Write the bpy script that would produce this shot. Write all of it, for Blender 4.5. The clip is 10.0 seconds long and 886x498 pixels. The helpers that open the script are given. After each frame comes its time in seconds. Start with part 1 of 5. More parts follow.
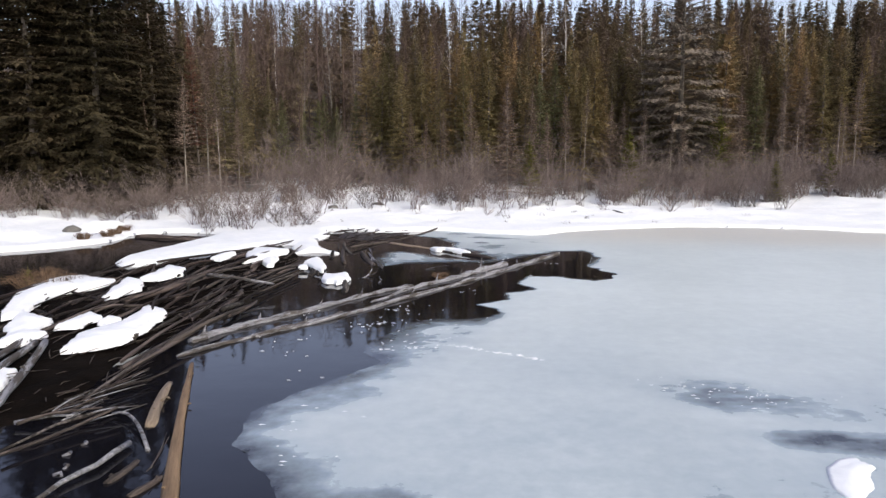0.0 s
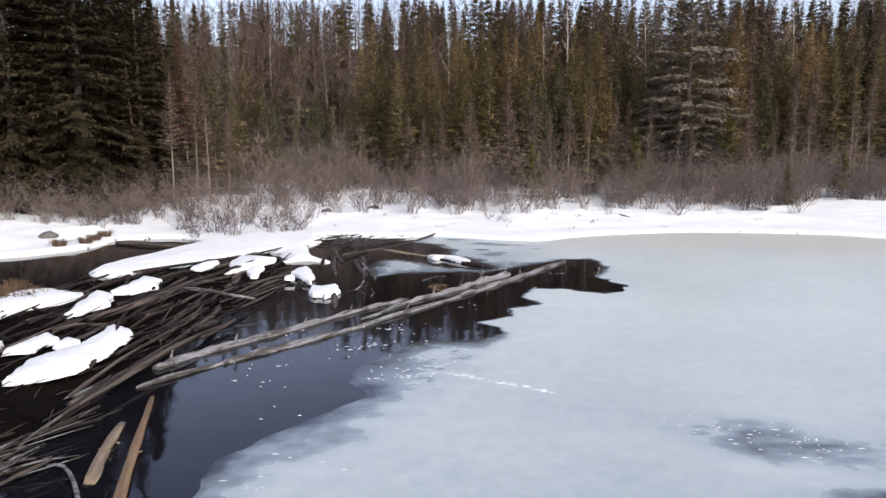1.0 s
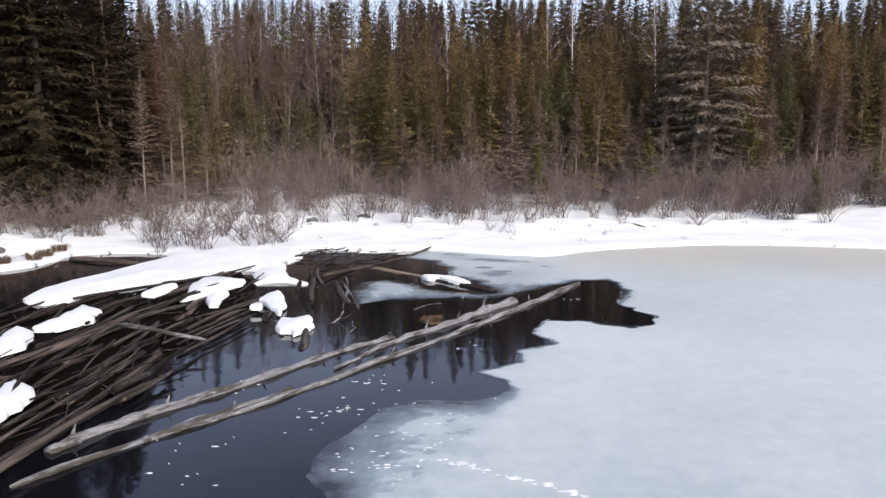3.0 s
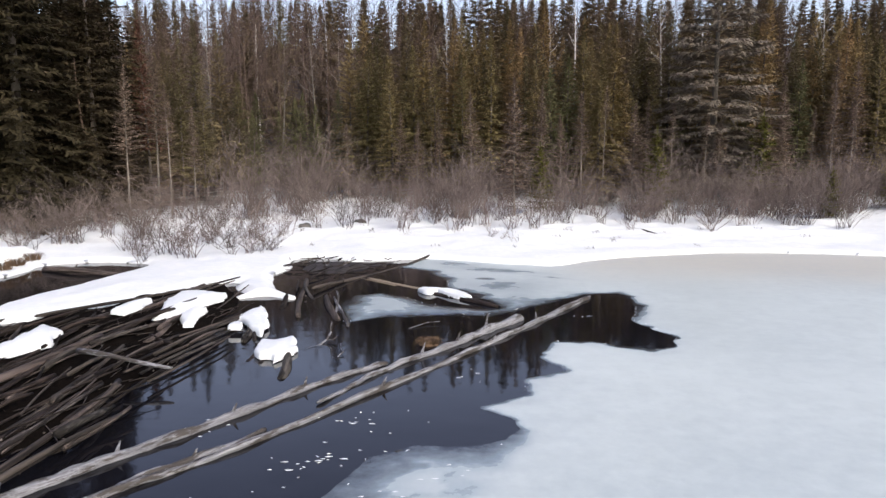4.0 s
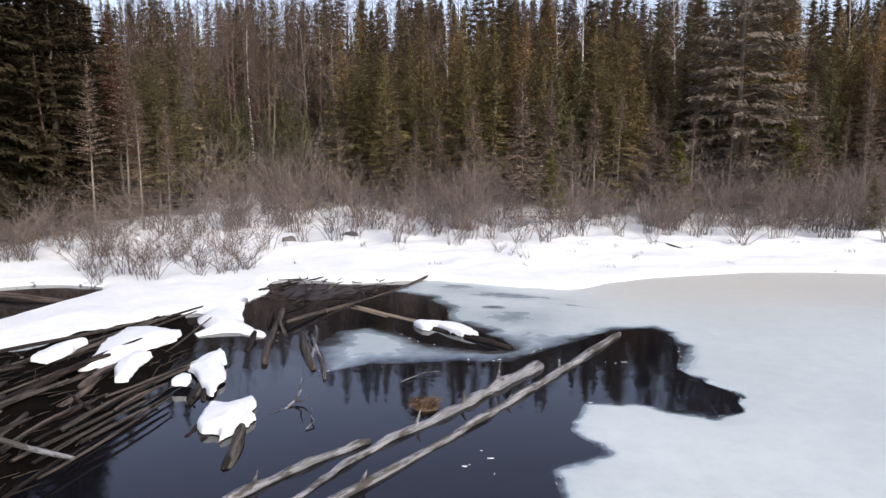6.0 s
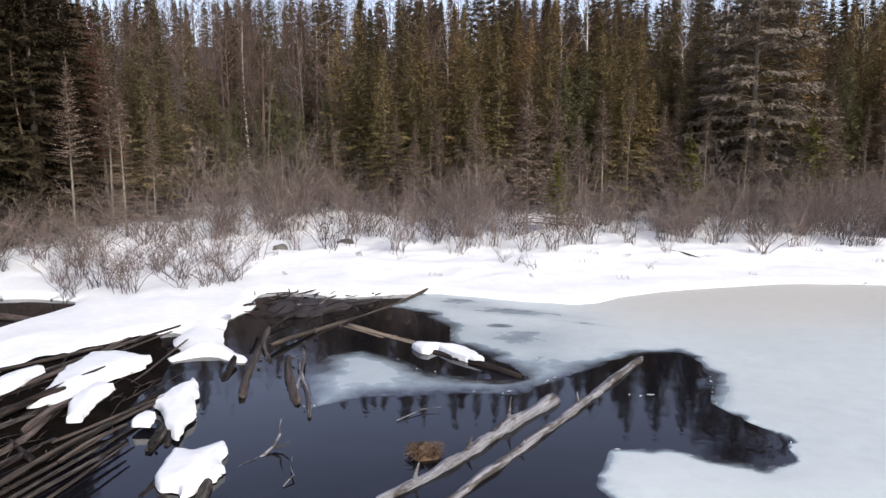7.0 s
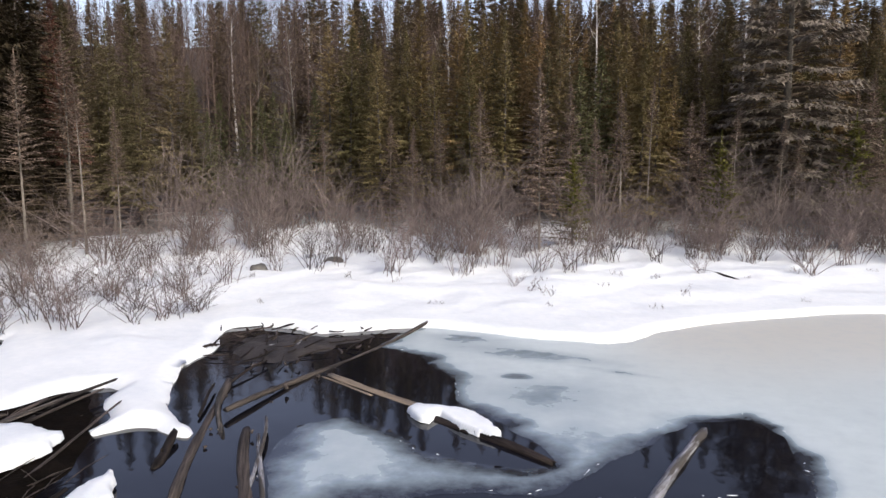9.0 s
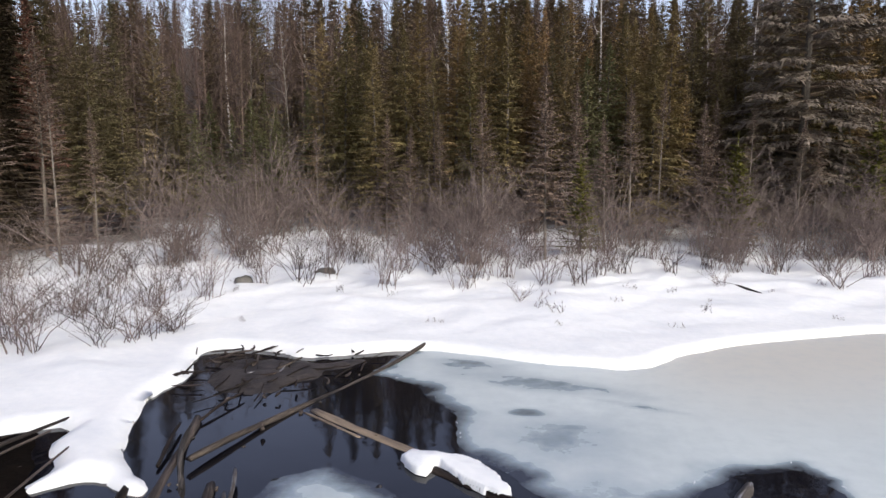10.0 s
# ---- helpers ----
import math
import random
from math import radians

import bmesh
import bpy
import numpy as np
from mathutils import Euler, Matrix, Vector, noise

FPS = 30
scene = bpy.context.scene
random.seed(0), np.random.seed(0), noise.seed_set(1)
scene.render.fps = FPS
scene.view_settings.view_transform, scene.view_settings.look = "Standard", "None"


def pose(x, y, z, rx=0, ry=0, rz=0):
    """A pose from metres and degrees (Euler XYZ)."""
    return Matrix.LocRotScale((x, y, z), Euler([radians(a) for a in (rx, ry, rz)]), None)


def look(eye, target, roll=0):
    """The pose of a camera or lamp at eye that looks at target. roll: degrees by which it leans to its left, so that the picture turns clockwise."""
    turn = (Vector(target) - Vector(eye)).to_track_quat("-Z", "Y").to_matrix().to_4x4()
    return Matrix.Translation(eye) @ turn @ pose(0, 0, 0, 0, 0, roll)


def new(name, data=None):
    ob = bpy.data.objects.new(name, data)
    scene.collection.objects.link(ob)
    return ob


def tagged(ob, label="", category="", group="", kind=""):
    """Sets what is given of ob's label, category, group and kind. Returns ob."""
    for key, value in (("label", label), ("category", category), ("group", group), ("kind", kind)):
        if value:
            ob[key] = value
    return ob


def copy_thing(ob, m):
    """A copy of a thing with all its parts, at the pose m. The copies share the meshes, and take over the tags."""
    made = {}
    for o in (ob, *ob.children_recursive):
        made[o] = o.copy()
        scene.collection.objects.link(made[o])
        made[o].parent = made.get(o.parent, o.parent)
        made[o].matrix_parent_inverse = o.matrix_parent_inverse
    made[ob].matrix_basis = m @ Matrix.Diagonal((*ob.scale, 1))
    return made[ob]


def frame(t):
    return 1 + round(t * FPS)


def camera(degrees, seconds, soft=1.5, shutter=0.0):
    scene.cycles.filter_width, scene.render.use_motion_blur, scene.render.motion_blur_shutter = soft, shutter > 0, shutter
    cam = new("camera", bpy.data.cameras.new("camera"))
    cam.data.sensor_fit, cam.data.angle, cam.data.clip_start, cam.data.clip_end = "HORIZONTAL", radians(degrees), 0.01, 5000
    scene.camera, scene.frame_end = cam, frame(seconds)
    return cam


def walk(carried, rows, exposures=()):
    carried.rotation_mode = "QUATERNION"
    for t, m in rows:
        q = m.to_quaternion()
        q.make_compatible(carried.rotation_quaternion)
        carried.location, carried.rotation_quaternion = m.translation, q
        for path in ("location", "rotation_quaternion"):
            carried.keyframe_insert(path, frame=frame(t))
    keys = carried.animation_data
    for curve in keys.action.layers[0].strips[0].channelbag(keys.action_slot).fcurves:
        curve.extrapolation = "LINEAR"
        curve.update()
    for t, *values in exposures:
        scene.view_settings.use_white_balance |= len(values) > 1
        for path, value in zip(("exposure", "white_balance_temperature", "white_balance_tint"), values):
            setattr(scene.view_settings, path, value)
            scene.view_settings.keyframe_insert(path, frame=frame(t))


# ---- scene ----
cam = camera(62.0, 10.0, soft=1.45)
PATH = [
    (0, (0.480, 2.626, 2.681), (-0.377, 22.397, -0.188), 0.1),
    (0.5, (0.471, 3.192, 2.690), (-0.377, 22.965, -0.176), 0.1),
    (1, (0.464, 3.758, 2.700), (-0.376, 23.533, -0.163), 0.1),
    (1.5, (0.459, 4.326, 2.709), (-0.375, 24.102, -0.147), 0.1),
    (2, (0.454, 4.894, 2.718), (-0.376, 24.672, -0.130), 0.1),
    (2.5, (0.448, 5.462, 2.727), (-0.379, 25.243, -0.111), 0.1),
    (4, (0.411, 7.174, 2.756), (-0.411, 26.961, -0.043), 0.1),
    (4.5, (0.391, 7.746, 2.767), (-0.431, 27.535, -0.018), 0.1),
    (5, (0.367, 8.319, 2.778), (-0.455, 28.111, 0.009), 0.1),
    (5.5, (0.338, 8.893, 2.790), (-0.483, 28.687, 0.037), 0.1),
    (7, (0.233, 10.622, 2.832), (-0.584, 30.423, 0.130), 0.1),
    (7.5, (0.194, 11.200, 2.848), (-0.620, 31.004, 0.163), 0.1),
    (8, (0.155, 11.780, 2.865), (-0.655, 31.585, 0.197), 0.1),
    (8.5, (0.118, 12.360, 2.883), (-0.687, 32.168, 0.232), 0.1),
    (9, (0.084, 12.942, 2.903), (-0.714, 32.752, 0.268), 0.1),
    (9.5, (0.056, 13.525, 2.924), (-0.734, 33.337, 0.305), 0.1),
    (10, (0.035, 14.109, 2.947), (-0.744, 33.923, 0.343), 0.1),
]
walk(cam, [(t, look(eye, aim, lean)) for t, eye, aim, lean in PATH], ((0, 0.72), (5, 0.79), (7.5, 0.77), (9, 0.68), (10, 0.60)))

# ---- light: a bright, thinly overcast day ----
SUN_EL, SUN_AZ = radians(33), radians(144)
world = bpy.data.worlds.new("sky")
scene.world = world
world.use_nodes = True
wn, wl = world.node_tree.nodes, world.node_tree.links
sky = wn.new("ShaderNodeTexSky")
sky.sky_type, sky.sun_disc, sky.sun_elevation, sky.sun_rotation = "NISHITA", False, SUN_EL, SUN_AZ
sky.air_density, sky.dust_density, sky.ozone_density = 1.0, 3.0, 1.0
veil = wn.new("ShaderNodeHueSaturation")
veil.inputs["Hue"].default_value, veil.inputs["Saturation"].default_value = 0.525, 0.78
wl.new(sky.outputs[0], veil.inputs["Color"])
wl.new(veil.outputs[0], wn["Background"].inputs["Color"])
wn["Background"].inputs["Strength"].default_value = 0.15
sun = new("sun", bpy.data.lights.new("sun", "SUN"))
sun.data.energy, sun.data.angle, sun.data.color = 1.25, radians(14), (1.0, 0.93, 0.85)
sun_way = Vector((math.sin(SUN_AZ) * math.cos(SUN_EL), math.cos(SUN_AZ) * math.cos(SUN_EL), math.sin(SUN_EL)))
sun.matrix_world = look(sun_way * 60, (0, 0, 0))


# ---- materials ----
def surface(name, dark, light, scale=4.0, stretch=(1, 1, 1), rough=0.8, bump=0.3, fine=40.0, vary=0.0, island=0.0, spec=0.3, seed=0.0, low=0.55, high=1.05, bark=None):
    """A procedural surface: two noises mix dark and light, the finer one raises relief; vary and island shift the value from object to object or from piece to piece."""
    m = bpy.data.materials.new(name)
    m.use_nodes = True
    n, l = m.node_tree.nodes, m.node_tree.links
    b = n["Principled BSDF"]
    co = n.new("ShaderNodeTexCoord")
    mp = n.new("ShaderNodeMapping")
    mp.inputs["Scale"].default_value = stretch
    mp.inputs["Location"].default_value = (seed, seed * 2, seed * 3)
    l.new(co.outputs["Object"], mp.inputs["Vector"])
    big, small = n.new("ShaderNodeTexNoise"), n.new("ShaderNodeTexNoise")
    for tex, s, detail in ((big, scale, 5), (small, fine, 4)):
        tex.inputs["Scale"].default_value, tex.inputs["Detail"].default_value, tex.inputs["Roughness"].default_value = s, detail, 0.6
        l.new(mp.outputs[0], tex.inputs["Vector"])
    add = n.new("ShaderNodeMath")
    add.operation = "MULTIPLY_ADD"
    l.new(small.outputs["Fac"], add.inputs[0])
    add.inputs[1].default_value = 0.6
    l.new(big.outputs["Fac"], add.inputs[2])
    ramp = n.new("ShaderNodeMapRange")
    ramp.inputs["From Min"].default_value, ramp.inputs["From Max"].default_value = low, high
    l.new(add.outputs[0], ramp.inputs["Value"])
    mix = n.new("ShaderNodeMix")
    mix.data_type = "RGBA"
    mix.inputs[6].default_value, mix.inputs[7].default_value = (*dark, 1), (*light, 1)
    l.new(ramp.outputs[0], mix.inputs[0])
    colour = mix.outputs[2]
    if bark:
        flake, cut, over = n.new("ShaderNodeTexNoise"), n.new("ShaderNodeMapRange"), n.new("ShaderNodeMix")
        flake.inputs["Scale"].default_value, flake.inputs["Detail"].default_value, flake.inputs["Roughness"].default_value = 5.0, 6, 0.7
        run = n.new("ShaderNodeMapping")
        run.inputs["Scale"].default_value = (0.35, 2.2, 2.2)
        l.new(co.outputs["Object"], run.inputs["Vector"])
        l.new(run.outputs[0], flake.inputs["Vector"])
        cut.inputs["From Min"].default_value, cut.inputs["From Max"].default_value = 0.49, 0.56
        l.new(flake.outputs["Fac"], cut.inputs["Value"])
        over.data_type = "RGBA"
        over.inputs[7].default_value = (*bark, 1)
        l.new(cut.outputs[0], over.inputs[0])
        l.new(colour, over.inputs[6])
        colour = over.outputs[2]
    for amount, node, socket in ((vary, "ShaderNodeObjectInfo", "Random"), (island, "ShaderNodeNewGeometry", "Random Per Island")):
        if amount:
            src, span, hsv = n.new(node), n.new("ShaderNodeMapRange"), n.new("ShaderNodeHueSaturation")
            span.inputs["To Min"].default_value, span.inputs["To Max"].default_value = 1 - amount, 1 + amount
            l.new(src.outputs[socket], span.inputs["Value"])
            l.new(span.outputs[0], hsv.inputs["Value"])
            if amount == vary:
                hue = n.new("ShaderNodeMapRange")
                hue.inputs["To Min"].default_value, hue.inputs["To Max"].default_value = 0.515, 0.488
                l.new(src.outputs[socket], hue.inputs["Value"])
                l.new(hue.outputs[0], hsv.inputs["Hue"])
            l.new(colour, hsv.inputs["Color"])
            colour = hsv.outputs[0]
    l.new(colour, b.inputs["Base Color"])
    b.inputs["Roughness"].default_value = rough
    b.inputs["Specular IOR Level"].default_value = spec
    if bump:
        bp = n.new("ShaderNodeBump")
        bp.inputs["Strength"].default_value, bp.inputs["Distance"].default_value = bump, 0.03
        l.new(add.outputs[0], bp.inputs["Height"])
        l.new(bp.outputs[0], b.inputs["Normal"])
    return m


SNOW = surface("snow", (0.658, 0.6815, 0.7144), (0.7802, 0.7849, 0.7943), scale=1.3, rough=0.75, bump=0.45, fine=9, spec=0.2)
WOOD = surface("weathered_wood", (0.0187, 0.0157, 0.0145), (0.1403, 0.1207, 0.1105), scale=2.0, stretch=(0.5, 12, 12), rough=0.85, bump=0.6, fine=9, vary=0.35, low=0.66, high=0.96, bark=(0.014, 0.011, 0.010))
GREYWOOD = surface("silver_driftwood", (0.1029, 0.1012, 0.1108), (0.3234, 0.3187, 0.3497), scale=2.2, stretch=(0.45, 16, 16), rough=0.82, bump=0.7, fine=9, low=0.60, high=1.0, bark=(0.065, 0.056, 0.052))
WETWOOD = surface("wet_dark_wood", (0.005, 0.004, 0.0035), (0.034, 0.026, 0.023), scale=2.0, stretch=(0.6, 7, 7), rough=0.6, bump=0.6, fine=8, vary=0.4, spec=0.10, low=0.66, high=0.96)
PEELED = surface("peeled_wood", (0.096, 0.0624, 0.0365), (0.24, 0.1599, 0.095), scale=1.5, stretch=(0.7, 8, 8), rough=0.7, bump=0.4, fine=8)
TAN = surface("tan_split_wood", (0.120, 0.0900, 0.0650), (0.270, 0.2100, 0.1550), scale=1.5, stretch=(0.6, 12, 12), rough=0.75, bump=0.5, fine=9, low=0.6, high=1.0)
DARKWOOD = surface("dark_weathered_wood", (0.012, 0.0090, 0.0080), (0.092, 0.0725, 0.0640), scale=2.0, stretch=(0.5, 12, 12), rough=0.8, bump=0.6, fine=9, vary=0.3, low=0.66, high=0.96)
SILT = surface("wet_grey_silt", (0.016, 0.0135, 0.0130), (0.060, 0.0510, 0.0480), scale=3.5, rough=0.6, bump=0.9, fine=24, spec=0.2)
# peat mud taken nearly to black: the shade between the sticks is in its colour
MUD_SHADED = surface("shaded_peat_mud", (0.0024, 0.002, 0.0016), (0.0096, 0.0072, 0.006), scale=3, rough=0.95, bump=0.9, fine=22, spec=0.02)
NEEDLE = surface("spruce_needles", (0.1443, 0.1144, 0.0557), (0.3040, 0.2390, 0.1195), scale=0.9, rough=0.8, bump=0, fine=9, vary=0.45, island=0.22, spec=0.05)
NEEDLE_DARK = surface("dark_spruce_needles", (0.0234, 0.0183, 0.0113), (0.0702, 0.0538, 0.0335), scale=0.8, rough=0.8, bump=0, fine=9, vary=0.3, island=0.25, spec=0.05)
NEEDLE_FAR = surface("far_spruce_needles", (0.1021, 0.0768, 0.0479), (0.2111, 0.1593, 0.1000), scale=0.25, rough=0.8, bump=0, fine=6, island=0.22, spec=0.05)
NEEDLE_GREY = surface("lichen_grey_needles", (0.1297, 0.0961, 0.0784), (0.2757, 0.2080, 0.1716), scale=1.0, rough=0.9, bump=0, fine=9, island=0.4, spec=0.05)
NEEDLE_RUST = surface("rusty_spruce_needles", (0.1700, 0.1195, 0.0577), (0.3503, 0.2473, 0.1236), scale=0.9, rough=0.8, bump=0, fine=9, vary=0.3, island=0.2, spec=0.05)
NEEDLE_SPIRE = surface("dark_olive_needles", (0.0862, 0.0724, 0.0404), (0.2296, 0.1878, 0.1044), scale=0.9, rough=0.8, bump=0, fine=9, vary=0.3, island=0.2, spec=0.05)
NEEDLE_GREEN = surface("dark_green_fir_needles", (0.0750, 0.0777, 0.0389), (0.1875, 0.1822, 0.0911), scale=0.9, rough=0.8, bump=0, fine=9, vary=0.25, island=0.2, spec=0.05)
NEEDLE_RED = surface("red_brown_dying_needles", (0.10, 0.050, 0.036), (0.20, 0.105, 0.078), scale=0.9, rough=0.85, bump=0, fine=9, island=0.25, spec=0.05)
NEEDLE_OLD = surface("lichened_old_spruce_needles", (0.1063, 0.0879, 0.0708), (0.2337, 0.1969, 0.1628), scale=0.8, rough=0.9, bump=0, fine=9, island=0.2, spec=0.05)
PALEBARK = surface("pale_grey_dead_bark", (0.1148, 0.0968, 0.0836), (0.2788, 0.2419, 0.2148), scale=3, stretch=(5, 5, 1), rough=0.9, bump=0.5, fine=14, vary=0.2)
NEEDLE_YOUNG = surface("young_spruce_needles", (0.055, 0.058, 0.014), (0.15, 0.135, 0.038), scale=1.5, rough=0.8, bump=0, fine=12, island=0.35, spec=0.05)
BARK = surface("conifer_bark", (0.060, 0.050, 0.044), (0.20, 0.17, 0.15), scale=3, stretch=(5, 5, 1), rough=0.9, bump=0.5, fine=14, vary=0.3)
DEADTWIG = surface("dead_grey_twigs", (0.0857, 0.0614, 0.0478), (0.1795, 0.1317, 0.1065), scale=1, rough=0.9, bump=0, fine=9, vary=0.25, island=0.3, spec=0.05)
BIRCH = surface("birch_bark", (0.2584, 0.2321, 0.2122), (0.5304, 0.4972, 0.4707), scale=1.4, stretch=(1, 1, 5), rough=0.7, bump=0.2, fine=6, vary=0.2)
TWIG = surface("bare_hardwood_twigs", (0.0472, 0.0343, 0.0295), (0.1026, 0.0756, 0.0654), scale=0.5, rough=0.9, bump=0, fine=9, vary=0.3, island=0.3, spec=0.05)
ALDER = surface("alder_stems", (0.0723, 0.0576, 0.0537), (0.1865, 0.1503, 0.1390), scale=1.2, rough=0.85, bump=0, fine=9, vary=0.3, island=0.4, spec=0.05)
STRAW = surface("dead_grass", (0.049, 0.0302, 0.0188), (0.168, 0.108, 0.0675), scale=5, rough=0.9, bump=0, fine=20, island=0.35)
ROCK = surface("dark_rock", (0.05, 0.047, 0.044), (0.16, 0.15, 0.14), scale=4, rough=0.85, bump=0.7, fine=25)
FOAM = surface("foam", (0.6, 0.62, 0.64), (0.85, 0.86, 0.88), scale=9, rough=0.7, bump=0.3, fine=60)


def water_material():
    m = surface("peat_water", (0.0040, 0.0040, 0.0058), (0.0075, 0.0075, 0.0105), scale=0.7, rough=0.045, bump=0, fine=3, spec=0.5)
    n, l = m.node_tree.nodes, m.node_tree.links
    b = n["Principled BSDF"]
    b.inputs["IOR"].default_value = 1.33
    co, w, bp = n.new("ShaderNodeTexCoord"), n.new("ShaderNodeTexNoise"), n.new("ShaderNodeBump")
    w.inputs["Scale"].default_value, w.inputs["Detail"].default_value = 2.2, 3
    l.new(co.outputs["Object"], w.inputs["Vector"])
    l.new(w.outputs["Fac"], bp.inputs["Height"])
    bp.inputs["Strength"].default_value, bp.inputs["Distance"].default_value = 0.10, 0.03
    l.new(bp.outputs[0], b.inputs["Normal"])
    return m


def ice_material():
    """Ice whose own thickness, an attribute of its mesh, turns it from clear and dark to milky."""
    m = surface("pond_ice", (0.463, 0.510, 0.522), (0.546, 0.594, 0.602), scale=0.35, rough=0.38, bump=0.05, fine=2.6, spec=0.35)
    n, l = m.node_tree.nodes, m.node_tree.links
    b = n["Principled BSDF"]
    src = b.inputs["Base Color"].links[0].from_socket
    at, warm = n.new("ShaderNodeAttribute"), n.new("ShaderNodeAttribute")
    at.attribute_name, warm.attribute_name = "thick", "stain"
    tan = n.new("ShaderNodeMix")
    tan.data_type = "RGBA"
    tan.inputs[7].default_value = (0.505, 0.495, 0.46, 1)
    l.new(warm.outputs["Fac"], tan.inputs[0])
    l.new(src, tan.inputs[6])
    co, grain = n.new("ShaderNodeTexCoord"), n.new("ShaderNodeTexNoise")
    grain.inputs["Scale"].default_value, grain.inputs["Detail"].default_value, grain.inputs["Roughness"].default_value = 4.5, 6, 0.65
    l.new(co.outputs["Object"], grain.inputs["Vector"])
    sub, amount = n.new("ShaderNodeMath"), n.new("ShaderNodeMath")
    sub.operation, sub.inputs[1].default_value = "SUBTRACT", 0.5
    l.new(grain.outputs["Fac"], sub.inputs[0])
    amount.operation, amount.inputs[1].default_value, amount.use_clamp = "MULTIPLY_ADD", 0.5, True
    l.new(sub.outputs[0], amount.inputs[0])
    l.new(at.outputs["Fac"], amount.inputs[2])
    thin, mix, half, rest = (n.new("ShaderNode" + k) for k in ("Mix", "Mix", "MapRange", "MapRange"))
    thin.data_type = mix.data_type = "RGBA"
    half.inputs["From Max"].default_value, rest.inputs["From Min"].default_value = 0.55, 0.45
    thin.inputs[6].default_value, thin.inputs[7].default_value = (0.018, 0.020, 0.027, 1), (0.27, 0.325, 0.365, 1)
    for span, node in ((half, thin), (rest, mix)):
        l.new(amount.outputs[0], span.inputs["Value"])
        l.new(span.outputs[0], node.inputs[0])
    l.new(thin.outputs[2], mix.inputs[6])
    l.new(tan.outputs[2], mix.inputs[7])
    l.new(mix.outputs[2], b.inputs["Base Color"])
    rough = n.new("ShaderNodeMapRange")
    rough.inputs["To Min"].default_value, rough.inputs["To Max"].default_value = 0.08, 0.42
    l.new(amount.outputs[0], rough.inputs["Value"])
    l.new(rough.outputs[0], b.inputs["Roughness"])
    return m



def floor_material():
    """Snow that gives way to needle litter and twigs under the trees, and to painted shade at the left."""
    m = surface("snow_litter_and_shade", (0.65, 0.672, 0.705), (0.77, 0.775, 0.785), scale=1.1, rough=0.75, bump=0.5, fine=7, spec=0.2)
    n, l = m.node_tree.nodes, m.node_tree.links
    b = n["Principled BSDF"]
    src = b.inputs["Base Color"].links[0].from_socket
    at, co, spots, sub, amount, mix = (n.new("ShaderNode" + k) for k in ("Attribute", "TexCoord", "TexNoise", "Math", "Math", "Mix"))
    at.attribute_name, mix.data_type = "litter", "RGBA"
    spots.inputs["Scale"].default_value, spots.inputs["Detail"].default_value = 1.6, 6
    l.new(co.outputs["Object"], spots.inputs["Vector"])
    sub.operation, sub.inputs[1].default_value = "SUBTRACT", 0.5
    l.new(spots.outputs["Fac"], sub.inputs[0])
    amount.operation, amount.inputs[1].default_value, amount.use_clamp = "MULTIPLY_ADD", 2.5, True
    l.new(sub.outputs[0], amount.inputs[0])
    l.new(at.outputs["Fac"], amount.inputs[2])
    damp = n.new("ShaderNodeMath")
    damp.operation, damp.use_clamp = "MULTIPLY", True
    l.new(amount.outputs[0], damp.inputs[0])
    l.new(at.outputs["Fac"], damp.inputs[1])
    l.new(damp.outputs[0], mix.inputs[0])
    l.new(src, mix.inputs[6])
    mix.inputs[7].default_value = (0.055, 0.043, 0.035, 1)
    l.new(mix.outputs[2], b.inputs["Base Color"])
    return m


WATER, ICE, FLOOR = water_material(), ice_material(), floor_material()


# ---- tools for shapes ----
def lattice(ix, iy, seed):
    h = np.sin(ix * 127.1 + iy * 311.7 + seed * 74.7) * 43758.5453
    return h - np.floor(h)


def grain(x, y, seed=0):
    """Smooth value noise, 0 to 1."""
    x, y = np.asarray(x, float), np.asarray(y, float)
    ix, iy = np.floor(x), np.floor(y)
    fx, fy = x - ix, y - iy
    fx, fy = fx * fx * (3 - 2 * fx), fy * fy * (3 - 2 * fy)
    a, b, c, d = (lattice(ix + i, iy + j, seed) for i, j in ((0, 0), (1, 0), (0, 1), (1, 1)))
    return (a * (1 - fx) + b * fx) * (1 - fy) + (c * (1 - fx) + d * fx) * fy


def fbm(x, y, scale, seed=0, octaves=4):
    """Layered noise, about -1 to 1; scale is the size of the largest lumps in metres."""
    out, amp = 0, 1.0
    for k in range(octaves):
        out = out + amp * (grain(x / scale * 2**k + 17 * k, y / scale * 2**k + 5 * k, seed + k) * 2 - 1)
        amp *= 0.5
    return out / 1.6


def smooth(a, b, v):
    t = np.clip((v - a) / (b - a), 0, 1)
    return t * t * (3 - 2 * t)


def inside(x, y, ring):
    """Signed distance to a closed outline, positive inside it."""
    x, y = np.asarray(x, float), np.asarray(y, float)
    best, odd = np.full(x.shape, 1e9), np.zeros(x.shape, bool)
    for (ax, ay), (bx, by) in zip(ring, ring[1:] + ring[:1]):
        ex, ey = bx - ax, by - ay
        t = np.clip(((x - ax) * ex + (y - ay) * ey) / (ex * ex + ey * ey + 1e-12), 0, 1)
        best = np.minimum(best, np.hypot(x - ax - t * ex, y - ay - t * ey))
        if ay != by:
            odd ^= ((ay > y) != (by > y)) & (x < ex * (y - ay) / (by - ay) + ax)
    return np.where(odd, best, -best)


